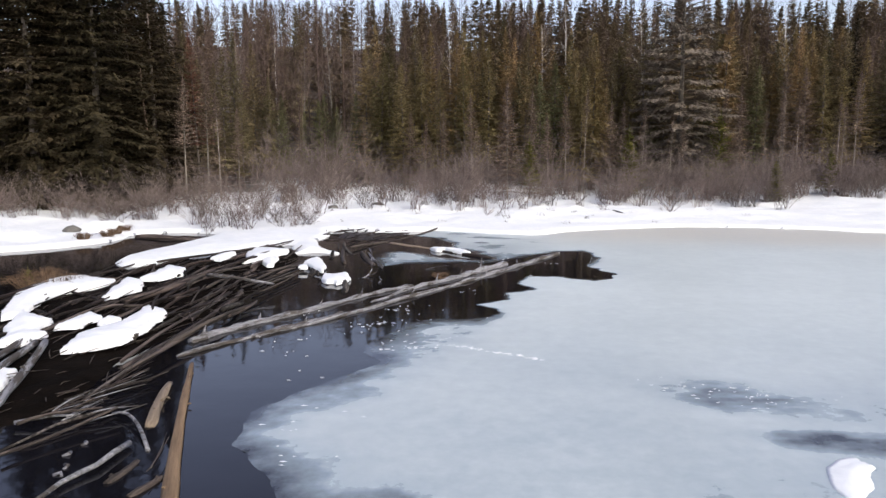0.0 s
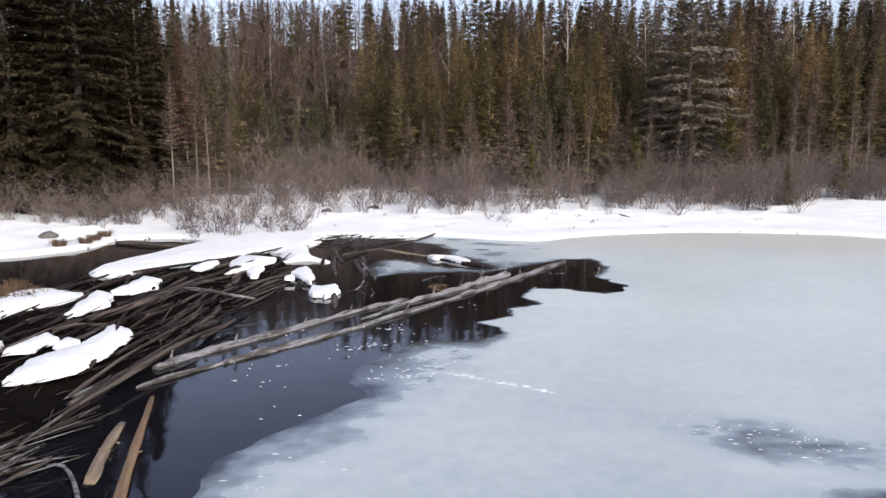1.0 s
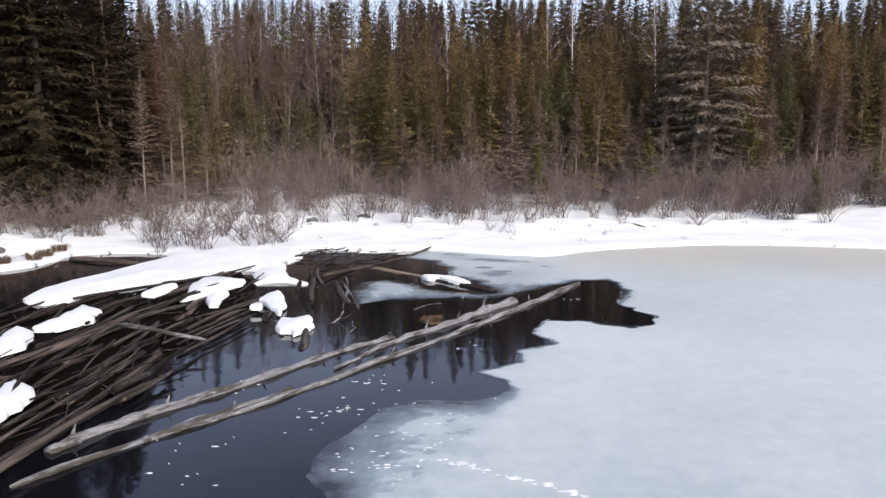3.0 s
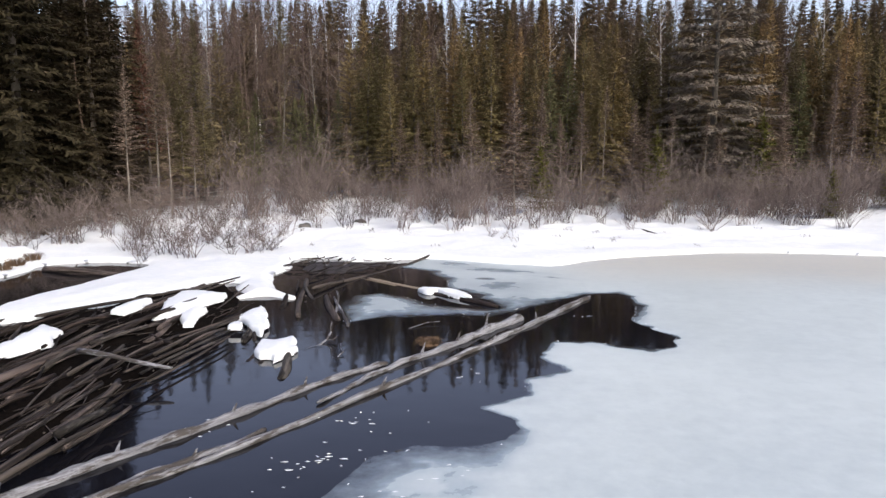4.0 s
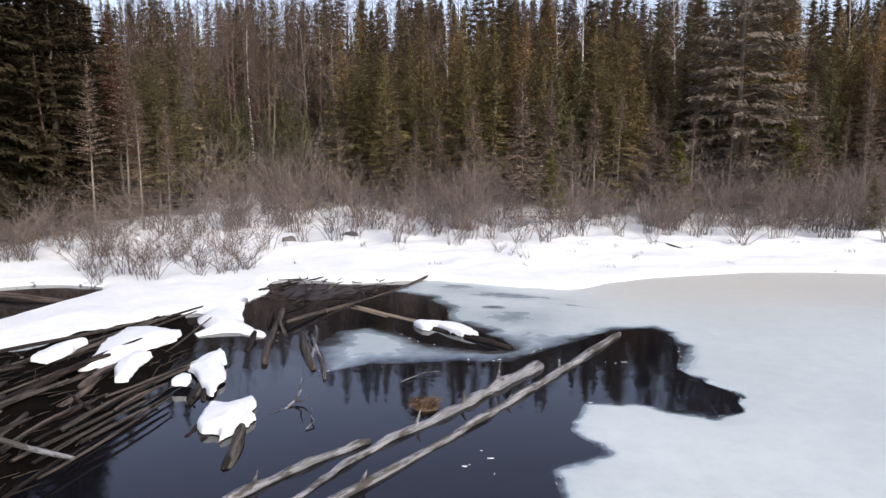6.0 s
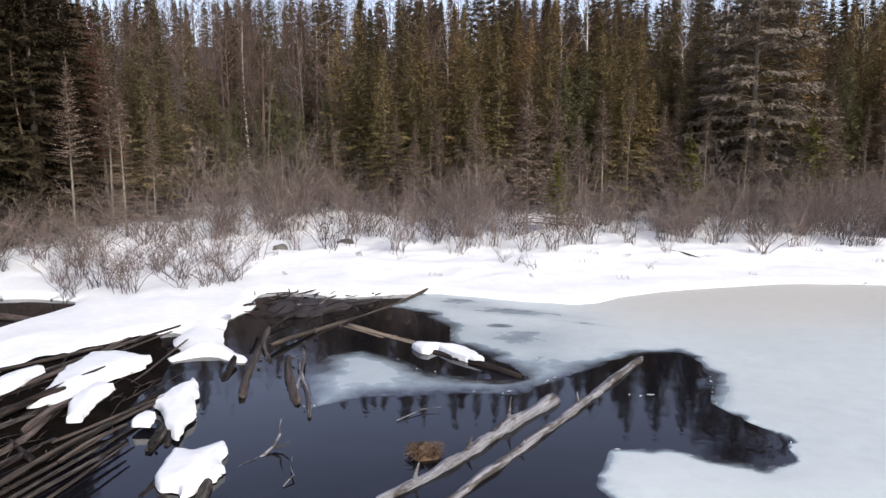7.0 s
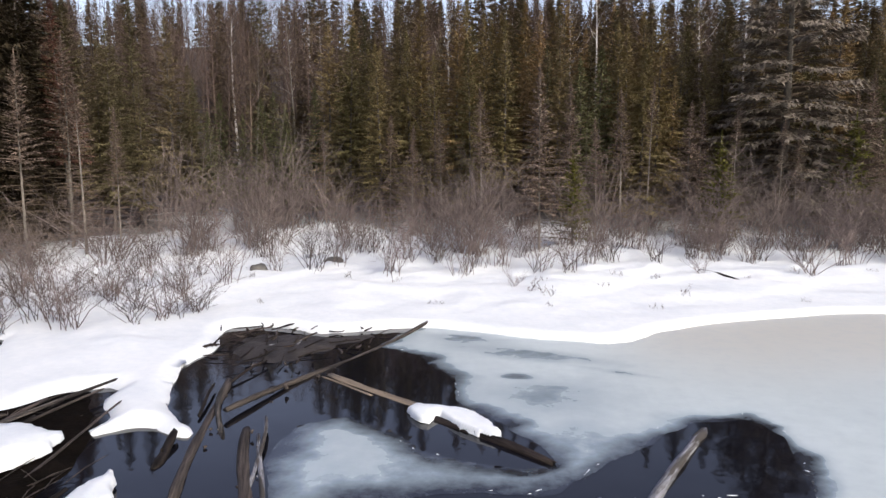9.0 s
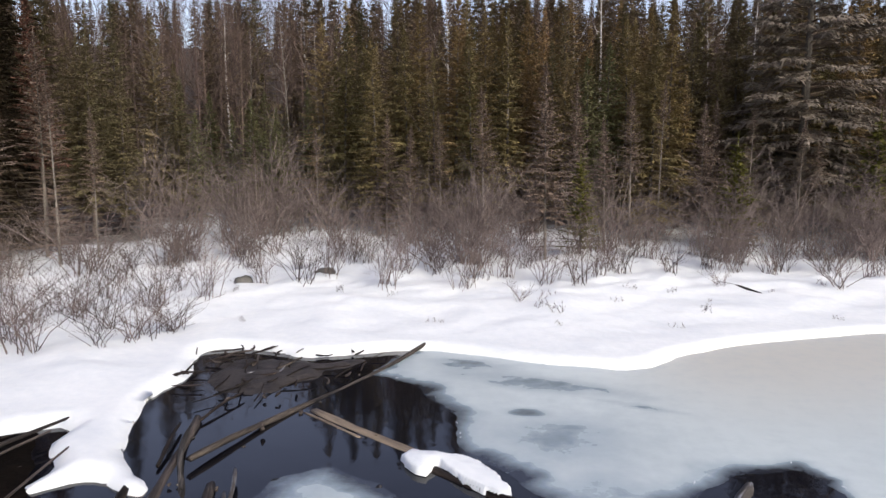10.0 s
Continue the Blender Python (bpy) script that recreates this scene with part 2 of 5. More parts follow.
class Shape:
    """Collects vertices and faces for one mesh."""

    def __init__(self):
        self.v, self.f = [], []

    def tube(self, pts, radii, sides=6, cap=True, rough=0.0):
        pts = [Vector(p) for p in pts]
        base = len(self.v)
        side = None
        for i, (p, r) in enumerate(zip(pts, radii)):
            way = (pts[min(i + 1, len(pts) - 1)] - pts[max(i - 1, 0)]).normalized()
            if side is None:
                side = way.orthogonal().normalized()
            side = (side - way * side.dot(way)).normalized()
            up = way.cross(side)
            for k in range(sides):
                a = 2 * math.pi * k / sides
                rr = r * (1 + rough * random.uniform(-1, 1))
                self.v.append(p + (side * math.cos(a) + up * math.sin(a)) * rr)
        for i in range(len(pts) - 1):
            for k in range(sides):
                a, b = base + i * sides + k, base + i * sides + (k + 1) % sides
                self.f.append((a, b, b + sides, a + sides))
        if cap:
            self.f.append(tuple(base + k for k in reversed(range(sides))))
            self.f.append(tuple(base + (len(pts) - 1) * sides + k for k in range(sides)))
        return self

    def blade(self, a, b, w, side):
        """A narrow pointed spray from a to b."""
        a, b = Vector(a), Vector(b)
        k = len(self.v)
        self.v += [a + side * w, b, a - side * w]
        self.f.append((k, k + 1, k + 2))

    def strip(self, pts, w0, w1):
        """A ribbon with a tent-like fold, for thin twigs."""
        pts = [Vector(p) for p in pts]
        way = pts[-1] - pts[0]
        s = way.cross(Vector((random.uniform(-1, 1), random.uniform(-1, 1), random.uniform(-0.3, 0.3))))
        s = s.normalized() if s.length > 1e-6 else Vector((1, 0, 0))
        k = len(self.v)
        n = len(pts)
        for i, p in enumerate(pts):
            w = w0 + (w1 - w0) * i / (n - 1)
            self.v += [p + s * w, p - s * w]
        for i in range(n - 1):
            a = k + 2 * i
            self.f.append((a, a + 1, a + 3, a + 2))

    def mesh(self, name, material, flat=False):
        me = bpy.data.meshes.new(name)
        me.from_pydata([tuple(p) for p in self.v], [], self.f)
        me.materials.append(material)
        if not flat:
            me.shade_smooth()
        me.update()
        return me


def part(name, shape, material, parent=None, label="", flat=False):
    """One mesh object, under a thing where one is given."""
    ob = new(name, shape.mesh(name, material, flat) if isinstance(shape, Shape) else shape)
    if parent:
        ob.parent = parent
    if label:
        tagged(ob, label)
    return ob


def sheet(name, xs, ys, keep, height, material, attrs=None, edge=None):
    """A mesh over a plan grid: keep(x, y) is the signed distance to its outline (positive inside) and height(x, y, d) its z. Edge points are pulled onto the outline."""
    X, Y = np.meshgrid(xs, ys)
    D = keep(X, Y) if keep else np.full(X.shape, 9.0)
    use = D > 0
    if keep:
        e = 0.01
        for _ in range(3):
            near = (D <= 0)
            gx, gy = (keep(X + e, Y) - D) / e, (keep(X, Y + e) - D) / e
            g = np.maximum(gx * gx + gy * gy, 0.25)
            step = np.where(near & (D > -0.5), -D / g, 0)
            X, Y = X + gx * step, Y + gy * step
            D2 = keep(X, Y)
            D = np.where(near, np.minimum(D2, 0), D)
        D = np.maximum(D, 0)
    if edge:
        e = 0.01
        d0 = edge(X, Y)
        gx, gy = (edge(X + e, Y) - d0) / e, (edge(X, Y + e) - d0) / e
        g = np.maximum(gx * gx + gy * gy, 0.3)
        pull = np.where(np.abs(d0) < 0.055, -d0 / g, 0)
        X, Y = X + gx * pull, Y + gy * pull
    Z = height(X, Y, D)
    idx = -np.ones(X.shape, int)
    touch = use.copy()
    cell = use[:-1, :-1] | use[1:, :-1] | use[:-1, 1:] | use[1:, 1:]
    touch[:-1, :-1] |= cell
    touch[1:, :-1] |= cell
    touch[:-1, 1:] |= cell
    touch[1:, 1:] |= cell
    idx[touch] = np.arange(touch.sum())
    a, b, c, d = idx[:-1, :-1][cell], idx[:-1, 1:][cell], idx[1:, 1:][cell], idx[1:, :-1][cell]
    me = bpy.data.meshes.new(name)
    me.from_pydata(np.stack([X[touch], Y[touch], Z[touch]], 1).tolist(), [], np.stack([a, b, c, d], 1).tolist())
    me.materials.append(material)
    me.shade_smooth()
    for key, fn in (attrs or {}).items():
        at = me.attributes.new(key, "FLOAT", "POINT")
        at.data.foreach_set("value", fn(X[touch], Y[touch], D[touch]).astype(np.float32))
    me.update()
    return new(name, me)


def spread(lo, a, b, hi, step, grow=1.25):
    """Grid lines that are fine between a and b and widen outwards."""
    mid = list(np.arange(a, b + step / 2, step))
    left, right, s = [], [], step
    p = a
    while p > lo:
        s *= grow
        p -= s
        left.append(p)
    p, s = mid[-1], step
    while p < hi:
        s *= grow
        p += s
        right.append(p)
    return np.array(left[::-1] + mid + right)


# ---- the ground: snowy banks round the pond ----
NORTH_SHORE = [(300, 20), (60, 22), (40, 23.5), (20, 23.8), (12.6, 24.9), (10.4, 26.0), (7.2, 26.3), (5.2, 25.75), (3.3, 24.9), (2.2, 23.8), (1.4, 24.05), (0.5, 24.4),
               (-0.8, 24.9), (-1.9, 24.45), (-2.4, 24.3), (-2.9, 24.7), (-3.9, 24.9), (-4.0, 24.2), (-3.6, 23.4), (-3.85, 22.6), (-3.7, 21.9), (-3.4, 20.9), (-3.1, 20.5), (-2.78, 20.2),
               (-2.74, 19.95), (-3.05, 20.05), (-3.42, 20.32), (-3.7, 20.05), (-4.1, 19.72), (-3.82, 20.3), (-3.88, 20.6), (-4.22, 20.85), (-4.2, 21.6)]
WEST_SHORE = [(-4.9, 21.3), (-5.1, 20.3), (-5.8, 19.1), (-6.4, 18.2), (-7.0, 17.9), (-7.6, 18.6), (-7.5, 19.8), (-7.2, 21.0), (-7.0, 22.2), (-6.8, 23.2), (-7.2, 23.9),
              (-8.5, 24.0), (-9.5, 23.5), (-9.2, 22.3), (-9.6, 21.3), (-11.0, 19.8), (-14, 18.6), (-22, 17.6), (-45, 17), (-300, 15), (-300, 600), (300, 600)]


def rounded(ring, times=2):
    """The outline with its corners cut off, again and again."""
    for _ in range(times):
        ring = [q for (ax, ay), (bx, by) in zip(ring, ring[1:] + ring[:1]) for q in ((0.75 * ax + 0.25 * bx, 0.75 * ay + 0.25 * by), (0.25 * ax + 0.75 * bx, 0.25 * ay + 0.75 * by))]
    return ring


LAND = rounded(NORTH_SHORE + WEST_SHORE, 1)


def land(x, y):
    return inside(x, y, LAND) + 0.10 * fbm(x, y, 0.9, 3) * smooth(-30, -15, x) * smooth(30, 15, x)


def ground_z(x, y):
    d = land(x, y)
    bank = 0.03 + 0.085 * smooth(-0.03, 0.22, d) + 0.20 * smooth(0.2, 4.0, d) + 0.55 * smooth(3, 14, d) + 16.0 * smooth(20, 100, d)
    lumps = 0.06 * fbm(x, y, 0.8, 9) * smooth(0.2, 1.5, d) + 0.07 * fbm(x, y, 0.45, 19) * smooth(1.8, 4.0, d) + 0.16 * fbm(x, y, 2.4, 21) * smooth(1.6, 5.0, d)
    far_south = np.clip((-30 - y) / 12, 0, 1) * 1.2
    return np.where(d > 0, bank + lumps, np.maximum(-0.7 * smooth(0, 0.25, -d), -0.7) + 0.03 * smooth(0.03, 0, -d)) + far_south


xs, ys = spread(-1500, -11, 10.5, 1500, 0.085, 1.16), spread(-1200, 17.4, 29.5, 2500, 0.085, 1.16)
# litter under the trees; its x term paints the shade of the left bank
ground = sheet("ground", xs, ys, None, lambda x, y, d: ground_z(x, y), FLOOR,
               {"litter": lambda x, y, d: smooth(7.0, 15.0, land(x, y) + 4.0 * fbm(x, y, 3.0, 15) + 5.0 * smooth(-8, -11, x)) + 1.2 * smooth(18, 30, land(x, y))}, land)
tagged(ground, "snow-covered bank and forest floor round the pond", "ground", kind="structure")

# ---- the pond: open peat-dark water, and the ice that still covers most of it ----
water = sheet("water", np.linspace(-320, 320, 41), np.linspace(-34, 60, 31), None, lambda x, y, d: 0 * x, WATER)
tagged(water, "still, peat-dark open water of the beaver pond", "water", kind="structure")

ICE_EDGE = [(-6, -33), (-2.2, -6), (-1.2, 4), (-0.9, 7.6), (-1.2, 8.2), (-1.65, 8.8), (-1.75, 9.6), (-1.5, 10.0), (-0.82, 11.11), (-0.67, 11.31), (-0.83, 11.53), (-0.95, 11.76), (-0.96, 12.08), (-0.87, 12.41), (-0.69, 12.69), (-0.57, 13.06), (-0.47, 13.36), (-0.11, 13.6), (0.21, 13.59), (0.54, 13.63), (0.8, 13.78), (0.92, 14.09), (0.86, 14.39), (0.55, 14.67),
            (1.02, 15.1), (0.97, 15.65), (1.46, 16.05), (1.3, 16.6), (1.55, 17.35),
            (2.1, 17.45), (2.85, 17.05), (3.2, 17.2), (3.35, 17.6), (3.2, 18.1), (2.95, 18.7), (3.2, 19.7), (3.28, 20.3), (3.1, 20.85), (2.6, 20.75)]
ICE_TONGUE = [(2.1, 20.4), (1.5, 19.6), (0.8, 19.0), (-0.25, 18.8), (-1.0, 18.7), (-1.55, 18.3), (-1.85, 19.5), (-1.75, 20.4), (-1.3, 20.7), (-0.75, 20.4), (-0.4, 19.85),
              (0.0, 19.6), (0.55, 19.45), (0.85, 19.6), (0.76, 20.0), (0.43, 20.5), (-0.05, 21.1), (-0.15, 22.1), (-0.65, 23.2), (-1.3, 23.6), (-0.9, 25.2),
              (4, 28), (12, 29), (310, 27), (310, -33)]
ICE_RING = ICE_EDGE + ICE_TONGUE
SLUSH = ((3.28, 10.25, 1.08, 0.58, -0.32, 0.80), (4.0, 9.05, 1.25, 0.30, -0.1, 0.95), (-0.3, 7.7, 0.5, 0.3, 0, 0.9), (0.71, 22.2, 0.34, 0.18, 0, 0.75),
         (1.14, 21.76, 0.2, 0.1, 0, 0.6), (0.8, 23.3, 1.5, 0.34, -0.35, 0.5), (1.9, 22.5, 0.6, 0.12, -0.5, 0.45), (0.0, 24.1, 0.8, 0.3, -0.2, 0.6))


def ice_reach(x, y):
    return inside(x, y, ICE_RING) + 0.10 * fbm(x, y, 0.7, 31, 5)


def ice_thick(x, y, d):
    """0 where the ice is a clear skin, 1 where it is milky and thick."""
    soft = 0.12 + 0.75 * smooth(12.6, 11.4, y) + 0.8 * smooth(11.4, 12.2, y) * smooth(14.2, 13.6, y) * smooth(1.2, 0.3, x) + 0.28 * smooth(18.3, 19.0, y) * smooth(4.2, 2.6, x)
    soft = soft * (1 - 0.55 * smooth(0.9, 0.4, np.hypot(x - 3.2, y - 17.4)))
    t = smooth(-0.15, 1.0, (d + (0.16 + 0.25 * smooth(12.6, 11.4, y)) * fbm(x, y * 1.7, 0.7, 41)) / soft)
    thin = smooth(18.2, 18.8, y) * smooth(2.6, 1.0, x) * smooth(24.5, 20.5, y)
    t = t * (1 - 0.52 * thin * (0.7 + 0.6 * fbm(x, y, 0.9, 5)))
    for cx, cy, rx, ry, slope, depth in SLUSH:
        u, v = (x - cx) / rx, (y - cy - slope * (x - cx)) / ry
        t = t * (1 - depth * smooth(1.2, 0.30, np.hypot(u, v) + 0.3 * fbm(x, y, 0.5, 51)) * np.clip(0.85 + 0.55 * fbm(x * 0.7, y * 1.6, 0.22, 55), 0, 1))
    plates = smooth(-0.9, -0.3, x) * smooth(0.8, 0.2, x) * smooth(11.0, 12.0, y) * smooth(14.4, 13.6, y)
    t = t * (1 - plates * np.clip(0.34 * smooth(0.06, -0.06, fbm(x * 0.8, y * 1.5, 0.40, 57, 4)) + 0.15 * fbm(x, y, 0.2, 58), 0, 0.7))
    t = t * (1 - 0.30 * smooth(16, 8, y) * (1 + 0.5 * fbm(x, y * 1.4, 1.6, 63)))
    return np.clip(t + 0.08 * fbm(x, y, 2.5, 61) - 0.02, 0, 1)


def ice_stain(x, y, d):
    return np.clip(smooth(20.5, 24.5, y + 0.10 * (x - 4) + 0.9 * fbm(x, y, 3.5, 71)) * smooth(1.0, 3.5, x), 0, 1)


xs, ys = spread(-8, -2.4, 5.6, 320, 0.055, 1.14), spread(-36, 7.0, 24.8, 30, 0.055, 1.14)
ice = sheet("ice", xs, ys, ice_reach, lambda x, y, d: 0.002 + 0.016 * smooth(0, 0.4, d) + 0.004 * fbm(x, y, 1.5, 81) * smooth(0, 0.4, d), ICE,
            {"thick": ice_thick, "stain": ice_stain})
tagged(ice, "milky grey melting ice with dark slush patches on the pond", "ice", kind="structure")


# ---- snow that lies on the dam, on stumps and on the ice ----
def snow_patch(ring, z, thick, label, seed=0, step=0.028):
    rx, ry = [p[0] for p in ring], [p[1] for p in ring]
    gx, gy = np.arange(min(rx) - 0.15, max(rx) + 0.15, step), np.arange(min(ry) - 0.15, max(ry) + 0.15, step)

    def reach(x, y):
        return inside(x, y, ring) + 0.05 * fbm(x * 1.3, y * 0.8, 0.24, seed, 3) + 0.022 * fbm(x, y, 0.10, seed + 5, 2) + 0.005

    def top(x, y, d):
        return z + thick * (0.30 * smooth(0, 0.02, d) + 0.35 * smooth(0.0, 0.28, d)) + 0.16 * thick * fbm(x, y, 0.35, seed + 7) * smooth(0, 0.1, d) - 0.05 * (d <= 0)

    ob = sheet("snow_patch", gx, gy, reach, top, SNOW)
    return tagged(ob, label, "snow", "snow patches left on the beaver dam")


ON_DAM = "rounded leftover patch of melting snow on the dam sticks"
snow_patch([(-4.59, 11.21), (-4.76, 11.9), (-4.72, 12.25), (-4.5, 12.6), (-4.58, 13.65), (-4.14, 13.3), (-4.06, 12.9), (-4.0, 11.63), (-4.3, 11.35)], 0.14, 0.11, ON_DAM, 1)
snow_patch([(-6.39, 12.77), (-7.13, 14.27), (-7.4, 15.8), (-6.9, 16.05), (-6.14, 15.75), (-6.03, 15.32), (-6.5, 14.68), (-6.53, 14.07), (-6.2, 13.0)], 0.14, 0.12, ON_DAM, 2)
snow_patch([(-5.57, 14.1), (-5.85, 15.2), (-6.04, 15.99), (-5.59, 15.65), (-5.34, 14.98), (-5.46, 14.4)], 0.15, 0.10, ON_DAM, 3)
snow_patch([(-5.74, 15.9), (-5.82, 17.37), (-5.35, 17.0), (-5.16, 16.39), (-5.4, 15.9)], 0.15, 0.10, ON_DAM, 4)
snow_patch([(-4.45, 17.95), (-4.5, 18.27), (-4.7, 19.11), (-4.75, 19.85), (-4.46, 19.92), (-3.92, 19.72), (-3.82, 19.38), (-3.95, 19.1), (-4.12, 18.45), (-4.2, 18.0)], 0.15, 0.11, ON_DAM, 5)
snow_patch([(-3.84, 17.58), (-4.14, 18.28), (-4.12, 18.68), (-3.82, 18.65), (-3.82, 18.3), (-3.78, 17.89), (-3.69, 17.58)], 0.14, 0.09, ON_DAM, 6)
snow_patch([(-5.32, 18.3), (-5.3, 18.9), (-5.16, 19.3), (-4.98, 19.15), (-4.97, 18.61), (-5.02, 18.2)], 0.15, 0.10, ON_DAM, 7)
snow_patch([(-5.56, 11.45), (-5.72, 11.93), (-5.98, 12.22), (-6.35, 13.2), (-5.56, 12.7), (-5.44, 12.1), (-5.26, 12.0), (-5.3, 11.5)], 0.14, 0.11, ON_DAM, 8)
snow_patch([(-5.3, 12.25), (-5.27, 13.15), (-4.95, 12.88), (-4.98, 12.4)], 0.15, 0.08, ON_DAM, 9)
snow_patch([(-4.86, 12.6), (-4.86, 12.95), (-4.62, 12.82), (-4.62, 12.5)], 0.15, 0.07, ON_DAM, 10)
snow_patch([(-4.66, 9.8), (-4.95, 10.5), (-4.68, 10.45), (-4.46, 9.8)], 0.13, 0.08, ON_DAM, 11)
snow_patch([(3.4, 8.57), (3.55, 8.69), (3.75, 8.72), (3.82, 8.59), (3.67, 8.27), (3.49, 8.05), (3.28, 7.85), (3.25, 8.15), (3.3, 8.35)], 0.012, 0.05, "small patch of wet snow lying on the pond ice", 13)


snow_patch([(-10.9, 23.0), (-11.1, 23.9), (-10.3, 24.5), (-9.8, 23.9), (-9.9, 23.1), (-10.3, 22.7)], 0.12, 0.34, "rounded snow mound over a hummock on the bank", 18)
snow_patch([(-12.6, 21.4), (-12.9, 22.4), (-11.9, 22.8), (-11.3, 22.0), (-11.7, 21.3)], 0.12, 0.22, "rounded snow mound over a hummock on the bank", 19)


# ---- logs and sticks ----
def log_shape(length, r0, r1, bend=0.03, sides=10, rings=14, knots=5, seed=0):
    """A tapered, slightly crooked stem along x from 0 to length, with knots and ragged ends."""
    random.seed(seed)
    ph, pts, radii = random.uniform(0, 6), [], []
    for i in range(rings + 1):
        t = i / rings
        pts.append((length * t, bend * length * 0.12 * math.sin(3.1 * t + ph), bend * length * 0.05 * math.sin(4.3 * t + ph * 2)))
        r = r0 + (r1 - r0) * t
        radii.append(r * (1 + 0.10 * math.sin(17 * t + ph) * math.sin(5 * t)) * (0.82 if i in (0, rings) else 1))
    s = Shape().tube(pts, radii, sides, True, 0.07)
    for k in range(sides):
        s.v[k] = s.v[k] + Vector((random.uniform(-0.6, 0.5) * r0, 0, 0))
        s.v[-1 - k] = s.v[-1 - k] + Vector((random.uniform(-0.5, 0.8) * r1, 0, 0))
    for _ in range(knots):
        t, a = random.uniform(0.08, 0.95), random.uniform(0, 6.28)
        r = r0 + (r1 - r0) * t
        c = Vector((length * t, math.cos(a) * r * 0.8, math.sin(a) * r * 0.8))
        out = Vector((random.uniform(-0.4, 0.8), math.cos(a), math.sin(a))).normalized()
        s.tube([c, c + out * r * 0.5, c + out * r * random.uniform(0.65, 1.0)], [r * 0.38, r * 0.28, r * 0.12], 6)
    return s


def lay(x0, y0, x1, y1, z0, z1, roll=0.0):
    a, b = Vector((x0, y0, z0)), Vector((x1, y1, z1))
    turn = (b - a).to_track_quat("X", "Z").to_matrix().to_4x4()
    return Matrix.Translation(a) @ turn @ Matrix.Rotation(roll, 4, "X"), (b - a).length


def big_log(x0, y0, x1, y1, z0, z1, r0, r1, material, label, stubs=(), seed=0, bend=0.5, knots=6, name="log", flat=None):
    m, length = lay(x0, y0, x1, y1, z0, z1)
    ob = part(name, log_shape(length, r0, r1, bend, 12, max(10, int(length * 5)), knots, seed), material)
    ob.matrix_world = m @ Matrix.Diagonal((1, flat[0], flat[1], 1)) if flat else m
    tagged(ob, label, "log", "fallen logs floating in the open water")
    for t, ang, size in stubs:
        r = r0 + (r1 - r0) * t
        a = radians(ang)
        c = Vector((length * t, math.cos(a) * r * 0.7, math.sin(a) * r * 0.7))
        way = Vector((0.35, math.cos(a), math.sin(a))).normalized()
        part("branch_stub", Shape().tube([c, c + way * size * 0.5, c + way * size + Vector((0.02, 0.01, 0.02))], [0.025 + r * 0.15, 0.02, 0.006], 6), material, ob)
    return ob


def path_log(plan, z, r0, r1, label, stubs, seed, material=None):
    """A log along a gently bent line on the water, built from its butt at the first point."""
    random.seed(seed)
    o = Vector((*plan[0], 0))
    pts, radii = [], []
    for i in range(len(plan) - 1):
        p0, p1, p2, p3 = (Vector((*plan[min(max(i + k, 0), len(plan) - 1)], z)) for k in (-1, 0, 1, 2))
        for k in range(8):
            t = k / 8
            pts.append(0.5 * (2 * p1 + (p2 - p0) * t + (2 * p0 - 5 * p1 + 4 * p2 - p3) * t * t + (3 * p1 - p0 - 3 * p2 + p3) * t**3) - o)
    pts.append(Vector((*plan[-1], z)) - o)
    n = len(pts) - 1
    for i in range(n + 1):
        r = r0 + (r1 - r0) * i / n
        radii.append(r * (1 + 0.09 * math.sin(1.3 * i + seed) * math.sin(0.37 * i) + random.uniform(-0.06, 0.06)) * (0.8 if i in (0, n) else 1))
        pts[i] = pts[i] + Vector((random.uniform(-0.008, 0.008), random.uniform(-0.008, 0.008), 0.012 * math.sin(0.8 * i + seed)))
    s = Shape().tube(pts, radii, 12, True, 0.13)
    for k in range(12):
        s.v[k] = s.v[k] - (pts[1] - pts[0]).normalized() * random.uniform(-0.4, 0.8) * r0
        s.v[12 * n + k] = s.v[12 * n + k] + (pts[n] - pts[n - 1]).normalized() * random.uniform(-0.3, 0.9) * r1
    along = pts[n] - pts[0]
    turn = along.to_track_quat("X", "Z").to_matrix().to_4x4()
    back = turn.inverted()
    s.v = [back @ p for p in s.v]
    ob = part("log", s, material or GREYWOOD)
    ob.matrix_world = Matrix.Translation(o) @ turn
    tagged(ob, label, "log", "fallen logs floating in the open water")
    for t, ang, size in stubs:
        i = int(t * n)
        way = (pts[i + 1] - pts[i]).normalized()
        out = (way.cross(Vector((0, 0, 1))) * -math.cos(radians(ang)) + Vector((0, 0, math.sin(radians(ang))))).normalized()
        c, tip = pts[i] + out * radii[i] * 0.7, (out + way * 0.45).normalized() * size
        part("branch_stub", Shape().tube([back @ c, back @ (c + tip * 0.5), back @ (c + tip + Vector((0.01, 0.01, 0.015)))], [0.018 + radii[i] * 0.15, 0.016, 0.005], 6), material or GREYWOOD, ob)
    return ob


